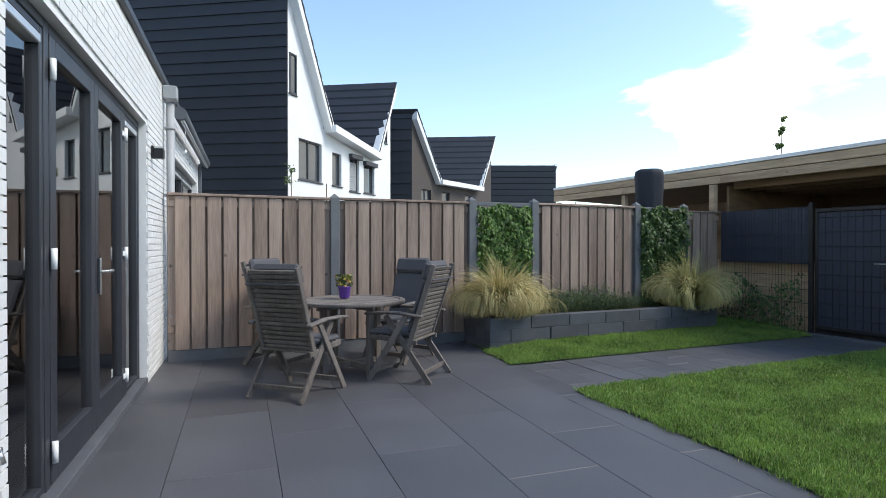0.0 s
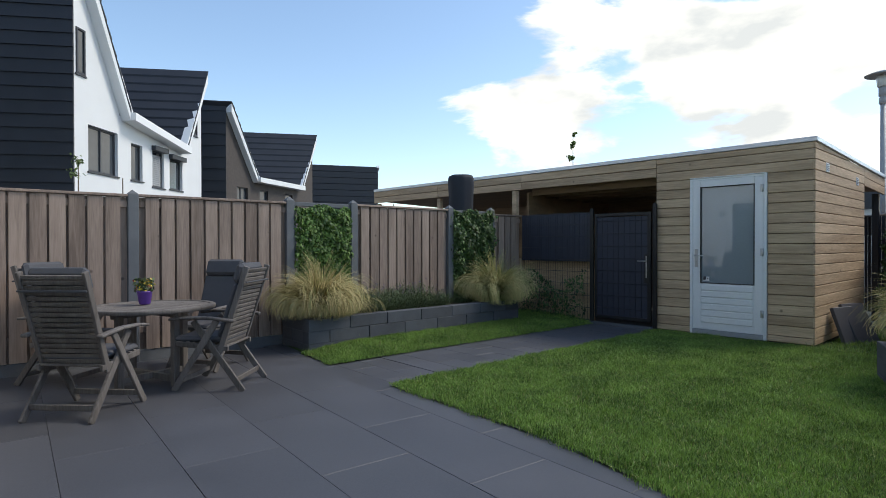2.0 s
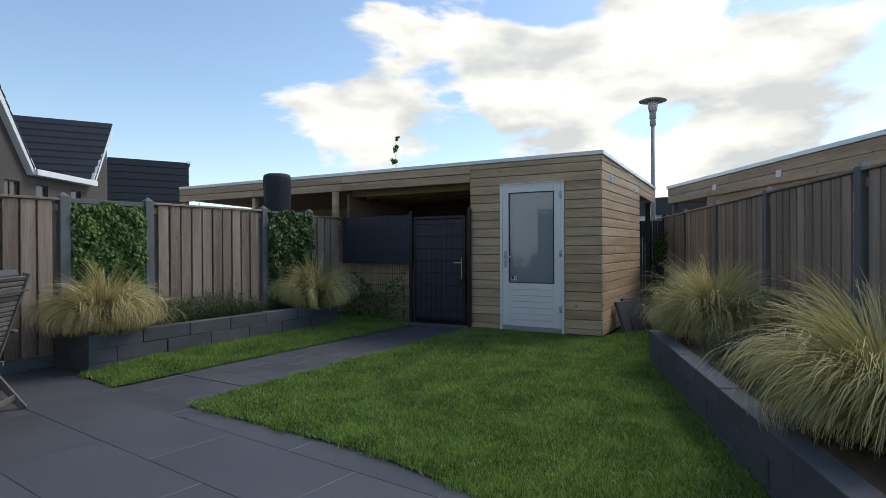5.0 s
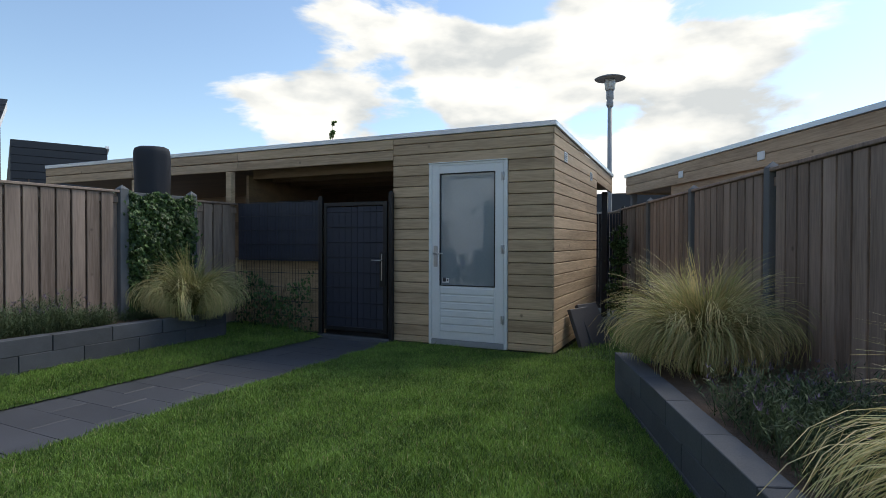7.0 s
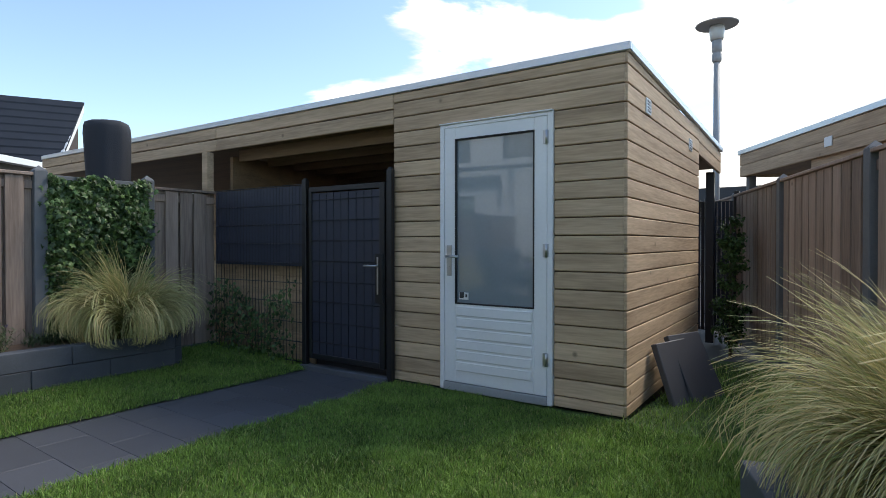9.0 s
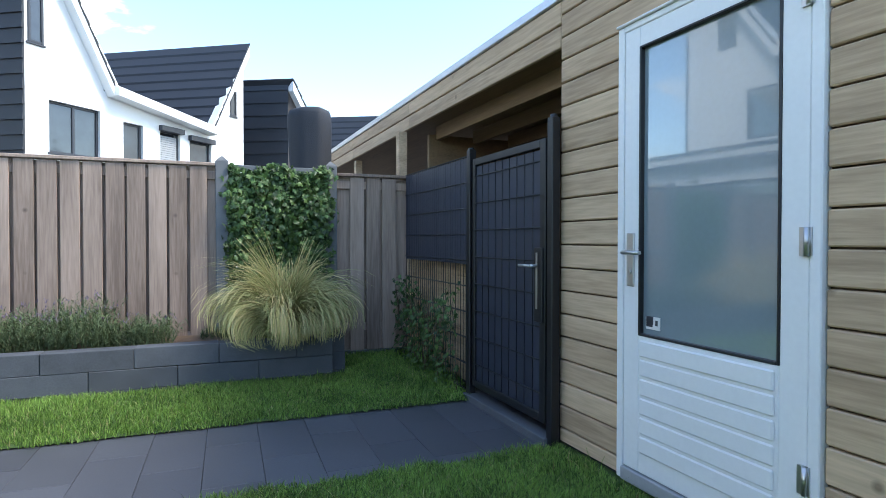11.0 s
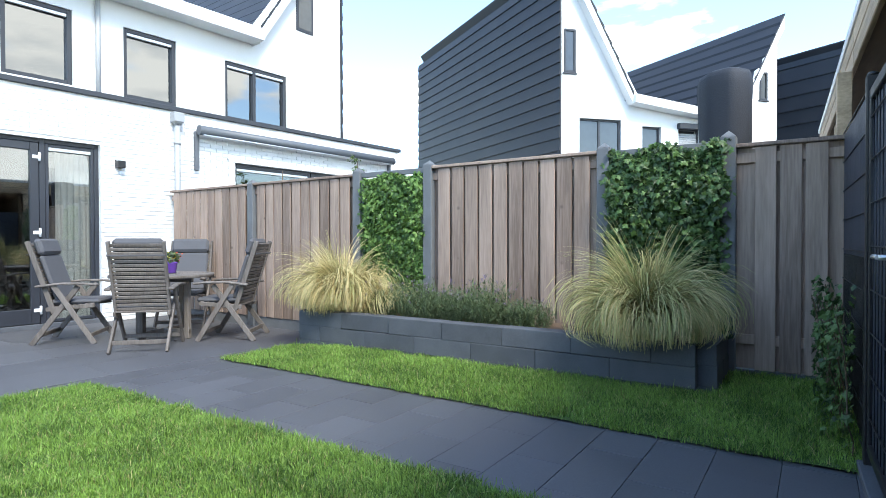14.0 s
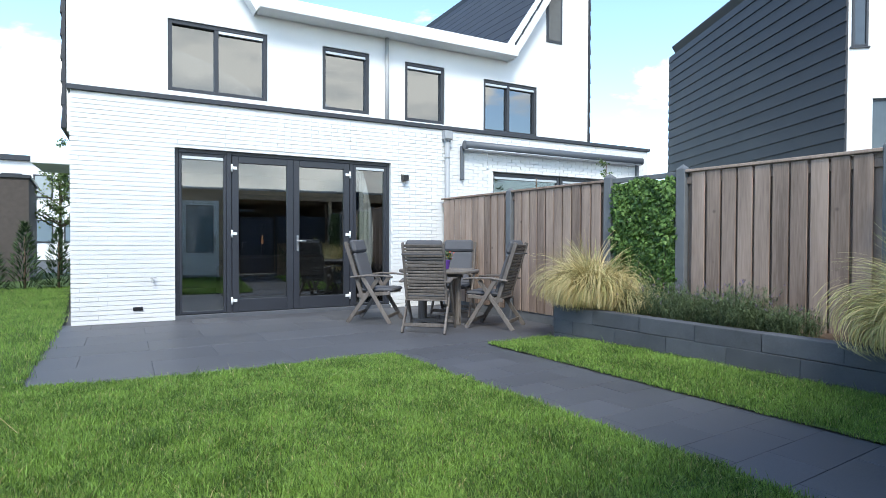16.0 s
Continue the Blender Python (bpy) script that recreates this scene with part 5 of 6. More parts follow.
# ---- patio furniture ----
def garden_chair(m, label, headrest=True):
    """A slatted recliner with a padded cushion; it faces local +y."""
    ch = thing("garden_chair", label, "garden chair", m, "chairs round the table")
    lean = Vector((0, -0.20, 0.62)).normalized()
    for sx in (-0.255, 0.255):
        bm = B()
        beam(bm, (sx, -0.14, 0.34), Vector((sx, -0.16, 0.40)) + lean * 0.76, 0.028, 0.05)
        part("back_post", bm, M_TEAK, ch)
        bm = B()
        beam(bm, (sx * 1.15, 0.27, 0.0), (sx * 1.15, -0.13, 0.64), 0.026, 0.055)
        part("leg", bm, M_TEAK, ch)
        bm = B()
        beam(bm, (sx * 1.05, -0.36, 0.0), (sx * 1.05, 0.10, 0.63), 0.026, 0.055)
        part("leg", bm, M_TEAK, ch)
        bm = B()
        pts = ((-0.30, 0.635), (-0.05, 0.665), (0.18, 0.66), (0.30, 0.645))
        for (ya, za), (yb, zb) in zip(pts, pts[1:]):
            beam(bm, (sx * 1.17, ya, za), (sx * 1.17, yb + 0.004, zb), 0.058, 0.026, 0.008)
        part("armrest", bm, M_TEAK, ch)
        bm = B()
        beam(bm, (sx, -0.22, 0.38), (sx, 0.26, 0.42), 0.026, 0.045)
        part("seat_rail", bm, M_TEAK, ch)
    for y, z, w in ((0.215, 0.09, 0.57), (-0.29, 0.10, 0.52)):
        bm = B()
        beam(bm, (-w / 2, y, z), (w / 2, y, z), 0.022, 0.045)
        part("stretcher", bm, M_TEAK, ch)
    bm = B()
    box(bm, -0.245, 0.245, -0.01, 0.01, -0.016, 0.016, 0.004)
    me = shared("slat", bm, M_TEAK)
    turn = (lean).to_track_quat("Z", "Y").to_matrix().to_4x4()
    for k in range(17):
        p = Vector((0, -0.16, 0.40)) + lean * (0.03 + 0.043 * k)
        piece("slat", me, ch, Matrix.Translation(p) @ Matrix.Rotation(radians(18), 4, "X"))
    for k in range(8):
        piece("slat", me, ch, Matrix.Translation((0, -0.19 + 0.06 * k, 0.40 + 0.005 * k)) @ Matrix.Rotation(radians(90), 4, "X"))
    bm = B()
    box(bm, -0.235, 0.235, -0.19, 0.30, 0.43, 0.485, 0.022)
    seat = part("seat_cushion", bm, M_CUSH, ch, "grey padded seat cushion")
    bm = B()
    m2 = Matrix.Translation(Vector((0, -0.125, 0.47))) @ Matrix.Rotation(math.atan2(0.20, 0.62), 4, "X")
    box(bm, -0.235, 0.235, -0.02, 0.03, 0.0, 0.52, 0.02, m2)
    part("back_cushion", bm, M_CUSH, ch, "grey padded back cushion")
    bm = B()
    box(bm, -0.235, 0.235, -0.025, 0.055, 0.525, 0.71, 0.03, m2)
    part("headrest", bm, M_CUSH, ch, "grey headrest pillow")
    bm = B()
    box(bm, -0.27, 0.27, -0.105, -0.09, 0.56, 0.575, 0.003, m2)
    part("cushion_strap", bm, M_CUSH, ch)
    return ch


def facing(x, y, tx, ty):
    return pose(x, y, 0, 0, 0, math.degrees(math.atan2(-(tx - x), ty - y)))


TX, TY = 1.21, 2.11
first = None
for bx, by in ((2.12, 1.22), (1.91, 2.84), (0.30, 1.29), (0.56, 3.08)):
    d = (Vector((TX, TY)) - Vector((bx, by))).normalized()
    c = Vector((bx, by)) + d * 0.38
    m = facing(c.x, c.y, TX, TY)
    if first is None:
        first = garden_chair(m, "weathered grey teak recliner with grey cushions at the round table")
    else:
        copy_thing(first, m)
table = thing("round_table", "round weathered teak garden table with a slatted top", "table", pose(TX, TY, 0, 0, 0, 20))
R_T = 0.56
n = 19
for k in range(n):
    x = -R_T + 0.045 + (2 * R_T - 0.09) * k / (n - 1)
    half_l = math.sqrt(max(0.0, (R_T - 0.04) ** 2 - min(abs(x), R_T - 0.06) ** 2))
    if half_l < 0.05:
        continue
    bm = B()
    box(bm, x - 0.0205, x + 0.0205, -half_l, half_l, 0.715, 0.737, 0.004)
    part("slat", bm, M_TEAK, table)
bm = B()
lathe(bm, ((R_T - 0.055, 0.71), (R_T - 0.055, 0.742), (R_T - 0.05, 0.745), (R_T - 0.004, 0.744), (R_T, 0.738), (R_T, 0.714), (R_T - 0.004, 0.71)), 44)
bmesh.ops.delete(bm, geom=[f for f in bm.faces if len(f.verts) > 4], context="FACES_ONLY")
part("rim", bm, M_TEAK, table)
bm = B()
beam(bm, (-0.40, 0, 0.68), (0.40, 0, 0.68), 0.04, 0.06)
beam(bm, (0, -0.40, 0.679), (0, 0.40, 0.679), 0.04, 0.058)
part("apron", bm, M_TEAK, table)
for sx, sy in ((1, 0), (-1, 0), (0, 1), (0, -1)):
    bm = B()
    beam(bm, (sx * 0.33, sy * 0.33, 0.0), (sx * 0.33, sy * 0.33, 0.68), 0.06, 0.06, 0.006, up=(sy, sx, 0.1))
    part("leg", bm, M_TEAK, table)
bm = B()
beam(bm, (-0.36, 0, 0.08), (0.36, 0, 0.08), 0.045, 0.06)
beam(bm, (0, -0.36, 0.079), (0, 0.36, 0.079), 0.045, 0.058)
part("stretcher", bm, M_TEAK, table)

# potted flowers
pot = thing("potted_plant", "small purple pot with red and yellow flowers on the table", "potted plant", pose(1.08, 2.07, 0.745))
bm = B()
lathe(bm, ((0.045, 0.0), (0.052, 0.01), (0.066, 0.11), (0.070, 0.115), (0.070, 0.13), (0.062, 0.13), (0.058, 0.11)), 22)
part("pot", bm, M_PURPLE, pot, "purple pot")
rng = np.random.default_rng(5)


def blossom_mesh(name, count, material, size, cx, parent, label=""):
    v, f = [], []
    for i in range(count):
        a, r, z = rng.uniform(0, 6.283), 0.09 * math.sqrt(rng.uniform()), rng.uniform(0.13, 0.25)
        c = np.array([cx + r * math.cos(a), r * math.sin(a), z])
        u, w = rng.normal(size=3), rng.normal(size=3)
        u /= np.linalg.norm(u)
        w = np.cross(u, w)
        w /= np.linalg.norm(w)
        b = len(v)
        v += [c - u * size, c + w * size * 0.6, c + u * size, c - w * size * 0.6]
        f.append((b, b + 1, b + 2, b + 3))
    ob = new(name, mesh_from(name, v, f, material))
    ob.parent = parent
    return tagged(ob, label)


blossom_mesh("leaves", 160, M_HERB, 0.022, 0.0, pot)
blossom_mesh("yellow_flowers", 50, M_YELL, 0.014, 0.03, pot, "small yellow flowers")
blossom_mesh("red_flowers", 40, M_RED, 0.014, -0.045, pot, "small red flowers")

# slabs leaning on the shed
for k, (y, tilt, hgt) in enumerate(((9.68, 20, 0.50), (9.88, 26, 0.56))):
    bm = B()
    box(bm, -0.025, 0.025, -0.22, 0.22, 0.0, hgt, 0.006)
    ob = part("paving_slab", bm, M_SLAB)
    ob.matrix_basis = pose(4.99 + 0.11 * k, y, -0.004, 0, -tilt, -15 - 4 * k)
    tagged(ob, "spare dark paving slab leaning against the shed wall", "paving slab", "leaning slabs")

# inside the living room
sofa = thing("sofa", "brown cloth sofa inside the living room", "sofa", HOUSE_M @ Matrix.Translation((-3.3, -3.0, -0.01)))
for nm, a in (("base", (-0.9, 0.9, -0.4, 0.4, 0.05, 0.42)), ("backrest", (-0.9, 0.9, 0.2, 0.42, 0.425, 0.85)), ("armrest", (-1.1, -0.905, -0.4, 0.42, 0.05, 0.62)), ("armrest", (0.905, 1.1, -0.4, 0.42, 0.05, 0.62))):
    bm = B()
    box(bm, *a, 0.05)
    part(nm, bm, M_SOFA, sofa)
glow = thing("table_lamp", "slim lamp with a warm orange glow in the living room", "lamp", HOUSE_M @ Matrix.Translation((-3.35, -4.6, -0.01)))
bm = B()
rod(bm, (0, 0, 0), (0, 0, 1.05), 0.02)
part("stand", bm, M_BLACK, glow)
bm = B()
lathe(bm, ((0.014, 1.05), (0.026, 1.09), (0.018, 1.2), (0.005, 1.26)), 14)
part("shade", bm, M_EMBER, glow, "glowing orange shade")
cur = thing("curtain", "pale grey curtain drawn to the side of the doors", "curtain", HOUSE_M @ Matrix.Translation((-4.34, -0.28, 0)))
bm = B()
pv = []
for k in range(25):
    x = -0.22 + 0.44 * k / 24
    y = 0.03 * math.sin(k * 1.5)
    pv.append((bm.verts.new((x, y, 0.0)), bm.verts.new((x, y, 2.45)), bm.verts.new((x, y - 0.006, 2.45)), bm.verts.new((x, y - 0.006, 0.0))))
for a, b in zip(pv, pv[1:]):
    bm.faces.new((a[0], b[0], b[1], a[1])).smooth = True
    bm.faces.new((a[3], a[2], b[2], b[3])).smooth = True
part("cloth", bm, M_CURT, cur)


# ---- plants ----
def blades(rng, base, up, length, width, droop, seg=5):
    """Thin curved ribbons: base (n,3), start directions (n,3), lengths, widths and droop (n)."""
    n = len(base)
    t = np.linspace(0, 1, seg + 1)[None, :, None]
    up = up / np.linalg.norm(up, axis=1, keepdims=True)
    line = base[:, None, :] + up[:, None, :] * length[:, None, None] * t
    flat_dir = up.copy()
    flat_dir[:, 2] = 0
    flat_dir /= np.linalg.norm(flat_dir, axis=1, keepdims=True) + 1e-6
    bend = (t ** 2) * (length * droop)[:, None, None]
    line = line + flat_dir[:, None, :] * bend * 0.55
    line[:, :, 2:] -= bend
    a = rng.uniform(0, 2 * np.pi, n)
    sidev = np.stack([np.cos(a), np.sin(a), np.zeros(n)], 1)[:, None, :]
    w = (width[:, None, None] * (1 - t ** 1.6 * 0.9)) * 0.5
    v = np.stack([line - sidev * w, line + sidev * w], 2).reshape(n, -1, 3)
    k = np.arange(seg)
    f = np.stack([2 * k, 2 * k + 1, 2 * k + 3, 2 * k + 2], 1)
    faces = (np.arange(n)[:, None, None] * (2 * (seg + 1)) + f[None]).reshape(-1, 4)
    return v.reshape(-1, 3), faces


def tuft(seed, x, y, z, length, count, straw, wind, label, hang=0.0):
    """A clump of fine grass: strands rise, arch over and hang, gathered in wisps."""
    rng = np.random.default_rng(seed)
    th = thing("ornamental_grass", label, "ornamental grass", pose(x, y, z), "feather grasses")
    seg = 10
    nb = max(40, count // 30)
    ba = rng.uniform(0, 2 * np.pi, nb)
    bo = rng.uniform(0.0, 1.0, nb) ** 0.6
    bl = rng.uniform(0.62, 1.12, nb)
    bw = rng.normal(0, 0.75, nb)
    bd = rng.normal(0, 0.55, nb)
    bt = np.clip(rng.normal(0.0, 0.19, nb), -0.4, 0.4)
    for name, share, material in (("straw_blades", straw, M_STIPA), ("green_blades", 1 - straw, M_STIPG)):
        n = int(count * share)
        pick = rng.integers(0, nb, n)
        o = np.clip(bo[pick] + rng.normal(0, 0.018, n), 0, 1.08)
        ang = ba[pick] + rng.normal(0, 0.06, n)
        th0 = 0.03 + 0.28 * o + rng.normal(0, 0.02, n)
        bend = 0.65 + (2.3 + hang) * o ** 0.9 + bd[pick] + rng.normal(0, 0.05, n)
        ln = length * bl[pick] * rng.uniform(0.45, 1.04, n)
        turn = bw[pick] + rng.normal(0, 0.06, n)
        pos = np.stack([np.cos(ang) * 0.12 * o + rng.normal(0, 0.014, n), np.sin(ang) * 0.12 * o + rng.normal(0, 0.014, n), np.full(n, -0.02)], 1)
        line = [pos]
        for k in range(seg):
            t = (k + 0.5) / seg
            tilt = th0 + bend * t ** 1.95
            az = ang + turn * t
            d = np.stack([np.sin(tilt) * np.cos(az) + wind[0] * t, np.sin(tilt) * np.sin(az) + wind[1] * t, np.cos(tilt)], 1)
            d /= np.linalg.norm(d, axis=1, keepdims=True)
            pos = pos + d * (ln / seg)[:, None] + rng.normal(0, 0.0034, (n, 3))
            line.append(pos)
        line = np.stack(line, 1)
        a = rng.uniform(0, 2 * np.pi, n)
        sidev = np.stack([np.cos(a), np.sin(a), rng.normal(0, 0.3, n)], 1)[:, None, :]
        t = np.linspace(0, 1, seg + 1)[None, :, None]
        w = rng.uniform(0.0045, 0.0095, n)[:, None, None] * (1 - t ** 1.8 * 0.72) * 0.5
        v = np.stack([line - sidev * w, line + sidev * w], 2).reshape(-1, 3)
        k = np.arange(seg)
        f = np.stack([2 * k, 2 * k + 1, 2 * k + 3, 2 * k + 2], 1)
        faces = (np.arange(n)[:, None, None] * (2 * (seg + 1)) + f[None]).reshape(-1, 4)
        me = mesh_from(name, v, faces, material, True)
        tone = 0.12 + 0.62 * t[:, :, 0] ** 1.2 + (bt[pick] + rng.normal(0, 0.07, n))[:, None]
        me.attributes.new("tone", "FLOAT", "POINT").data.foreach_set("value", np.repeat(np.clip(tone, 0, 1), 2, 1).astype(np.float32).ravel())
        ob = new(name, me)
        ob.parent = th
        tagged(ob, kind="stuff")
    return th


tuft(11, 0.50, 4.27, 0.34, 0.96, 8500, 0.8, (0.04, -0.26), "straw-coloured feather grass arching over the dark bed edge", 0.5)
tuft(12, 0.40, 4.66, 0.34, 0.66, 1800, 0.7, (0.05, 0.40), "smaller straw-coloured feather grass beside the ivy")
tuft(13, 0.58, 7.44, 0.34, 0.98, 8000, 0.35, (0.16, 0.0), "green and straw feather grass spilling over the bed corner", 0.5)
for sd, s, off, ln, n, lab in ((14, -0.38, 0.66, 1.0, 9500, "large straw and green feather grass at the bed's end"),
                               (15, -3.5, 0.66, 1.0, 8500, "large pale feather grass leaning over the lawn"),
                               (16, -5.6, 0.60, 0.75, 2400, "pale feather grass in the long raised bed")):
    p = fence_at(s, off, 0.30)
    tuft(sd, p.x, p.y, 0.29, ln, n, 0.5, (-0.14, -0.04), lab, -0.05)


def herb(seed, m, length, depth, height, stems, label, flowers):
    """A low bushy row of fine-leaved stems."""
    rng = np.random.default_rng(seed)
    th = thing("lavender", label, "lavender", m, "low bed plants")
    n = stems
    base = np.stack([rng.uniform(0, length, n), rng.uniform(0, depth, n), np.full(n, -0.01)], 1)
    hump = 0.55 + 0.45 * np.sin(base[:, 0] * 7.3 + seed) * np.cos(base[:, 0] * 3.1)
    up = np.stack([rng.normal(0, 0.32, n), rng.normal(0, 0.32, n), np.ones(n)], 1)
    ln = height * rng.uniform(0.6, 1.1, n) * (0.7 + 0.3 * hump)
    v, f = blades(rng, base, up, ln, np.full(n, 0.004), rng.uniform(0.0, 0.25, n), 3)
    ob = new("stalk", mesh_from("stalk", v, f, M_HERB, True))
    ob.parent = th
    tagged(ob, kind="stuff")
    per = 13
    upn = up / np.linalg.norm(up, axis=1, keepdims=True)
    b2 = (base[:, None, :] + upn[:, None, :] * ln[:, None, None] * np.linspace(0.15, 0.92, per)[None, :, None]).reshape(-1, 3)
    d2 = rng.normal(0, 1, (len(b2), 3)) + np.array([0, 0, 0.9])
    v, f = blades(rng, b2, d2, rng.uniform(0.03, 0.06, len(b2)), rng.uniform(0.006, 0.010, len(b2)), np.full(len(b2), 0.2), 2)
    ob = new("foliage", mesh_from("foliage", v, f, M_HERB, True))
    ob.parent = th
    tagged(ob, kind="stuff")
    if flowers:
        pick = rng.uniform(size=n) < flowers
        tip = base[pick] + upn[pick] * ln[pick][:, None]
        rep = np.repeat(tip, 7, 0) + rng.normal(0, 0.008, (len(tip) * 7, 3))
        v, f = blades(rng, rep, rng.normal(0, 1, rep.shape) + np.array([0, 0, 1.5]), rng.uniform(0.015, 0.03, len(rep)), np.full(len(rep), 0.007), np.zeros(len(rep)), 2)
        ob = new("flower_head", mesh_from("flower_head", v, f, M_HERBF))
        ob.parent = th
        tagged(ob, "faded purple flower heads", kind="stuff")


herb(21, pose(0.58, 4.80, 0.355, 0, 0, 90), 1.3, 0.46, 0.46, 950, "grey-green lavender bush in the raised bed", 0.12)
herb(22, pose(0.55, 6.0, 0.355, 0, 0, 90), 0.55, 0.36, 0.32, 330, "low grey-green lavender in the raised bed", 0.05)
herb(23, pose(0.30, 6.75, 0.355, 0, 0, 90), 0.5, 0.2, 0.16, 90, "sparse young herbs by the fence", 0.0)
q = fence_at(-1.5, 1.0, 0.31)
herb(24, Matrix.Translation(q) @ pose(0, 0, 0, 0, 0, -68.6), 1.25, 0.62, 0.42, 800, "dark green lavender with purple heads under the fence", 0.12)
q = fence_at(-3.9, 0.9, 0.31)
herb(25, Matrix.Translation(q) @ pose(0, 0, 0, 0, 0, -68.6), 0.9, 0.5, 0.32, 320, "dark green lavender with purple heads under the fence", 0.25)

# ivy
LEAF_XY = ((0, -0.55), (0.42, -0.5), (0.36, -0.08), (0.85, 0.08), (0.36, 0.32), (0.0, 1.0), (-0.36, 0.32), (-0.85, 0.08), (-0.36, -0.08), (-0.42, -0.5))


def ivy_leaf_arrays(rng, n):
    shape = np.array([(x, y, 0.0) for x, y in LEAF_XY] + [(0, 0.0, 0.12)])
    k = len(LEAF_XY)
    tri = np.array([(i, (i + 1) % k, k) for i in range(k)])
    return shape, tri


def leaf_frames(rng, n, normal, spread=0.55):
    nz = rng.normal(0, spread, (n, 3)) + np.asarray(normal)
    nz /= np.linalg.norm(nz, axis=1, keepdims=True)
    down = np.tile(np.array([0.0, 0.0, -1.0]), (n, 1)) + rng.normal(0, 0.45, (n, 3))
    yv = down - nz * np.sum(down * nz, 1, keepdims=True)
    yv /= np.linalg.norm(yv, axis=1, keepdims=True)
    xv = np.cross(yv, nz)
    return xv, yv, nz


def leaf_cloud(rng, pos, size, normal, spread=0.55):
    shape, tri = ivy_leaf_arrays(rng, 1)
    xv, yv, nz = leaf_frames(rng, len(pos), normal, spread)
    v = pos[:, None, :] + size[:, None, None] * (shape[None, :, :1] * xv[:, None] + shape[None, :, 1:2] * yv[:, None] + shape[None, :, 2:] * nz[:, None])
    f = (np.arange(len(pos))[:, None, None] * len(shape) + tri[None]).reshape(-1, 3)
    return v.reshape(-1, 3), f


def ivy(seed, y0, y1, z0, z1, count, singles, label, material=M_IVY, puff=1.0):
    rng = np.random.default_rng(seed)
    th = thing("ivy", label, "ivy", pose(0, (y0 + y1) / 2, 0), "ivy panels")
    w = (y1 - y0) / 2

    def spots(n, out):
        y = rng.uniform(-w, w, n)
        hem = z0 + 0.10 * np.sin(y * 8 + seed) + 0.06 * np.sin(y * 21)
        z = hem + rng.uniform(0, 1, n) ** 0.92 * (z1 + 0.04 * np.sin(y * 13 + 2) - hem)
        bulge = 0.05 + 0.06 * np.sin(y * 9 + z * 7 + seed) ** 2 + 0.04 * np.sin(z * 5.0 + 1.0)
        y = y + rng.normal(0, 0.035, n)
        return np.stack([0.03 + bulge * out * puff, y, z], 1)
    pos = np.concatenate([spots(count, rng.uniform(0.0, 1.0, count)), spots(count, np.full(count, 0.05))])
    size = rng.uniform(0.024, 0.044, len(pos))
    v, f = leaf_cloud(rng, pos, size, (1.0, 0.0, 0.35), 0.7)
    ob = new("foliage", mesh_from("foliage", v, f, material))
    ob.parent = th
    tagged(ob, kind="stuff")
    if singles:
        shape, tri = ivy_leaf_arrays(rng, 1)
        me = mesh_from("leaf", shape * 0.036, tri, M_IVYO)
        pos = spots(singles, np.full(singles, 1.12))
        xv, yv, nz = leaf_frames(rng, singles, (1.0, 0.0, 0.35), 0.4)
        for i in range(singles):
            s = rng.uniform(0.75, 1.25)
            m = Matrix((xv[i], yv[i], nz[i])).transposed().to_4x4()
            piece("leaf", me, th, Matrix.Translation(pos[i]) @ m @ Matrix.Scale(float(s), 4))
    for k in range(7):
        bm = B()
        y = rng.uniform(-w * 0.8, w * 0.8)
        last = Vector((0.03, y, 0.12))
        for j in range(7):
            nx = Vector((0.03 + rng.uniform(0, 0.03), y + rng.normal(0, 0.05), 0.12 + (z1 - 0.2) * (j + 1) / 7))
            rod(bm, last, nx, 0.005, 0.004, 6, False)
            last = nx
        part("stem", bm, M_STEM, th)


ivy(31, 4.20, 4.985, 0.40, 1.84, 4600, 0, "dense light green ivy covering the trellis beside the feather grass", M_IVYL, 0.6)
ivy(32, 7.0, 7.9, 0.36, 1.88, 5600, 240, "dense dark green ivy hanging from the trellis near the gate")


def fence_ivy():
    rng = np.random.default_rng(33)
    th = thing("ivy", "young ivy and twigs at the foot of the wire fence", "ivy", SHED_M @ pose(0, GY, 0))
    n = 750
    x = rng.uniform(0.15, 1.5, n)
    top = 0.65 + 0.3 * np.sin(x * 4.2) * 0.6 + 0.2 * (x > 1.1)
    pos = np.stack([x, -0.05 - rng.uniform(0, 0.14, n), 0.05 + rng.uniform(0, 1, n) ** 0.8 * top], 1)
    v, f = leaf_cloud(rng, pos, rng.uniform(0.02, 0.038, n), (0.0, -1.0, 0.4), 0.6)
    ob = new("foliage", mesh_from("foliage", v, f, M_IVY))
    ob.parent = th
    tagged(ob, kind="stuff")
    for k in range(16):
        bm = B()
        last = Vector((rng.uniform(0.2, 1.48), -0.06, 0.0))
        for j in range(5):
            nx = last + Vector((rng.normal(0, 0.06), rng.normal(-0.01, 0.02), rng.uniform(0.08, 0.2)))
            rod(bm, last, nx, 0.004, 0.003, 5, False)
            last = nx
        part("stem", bm, M_STEM, th)


fence_ivy()


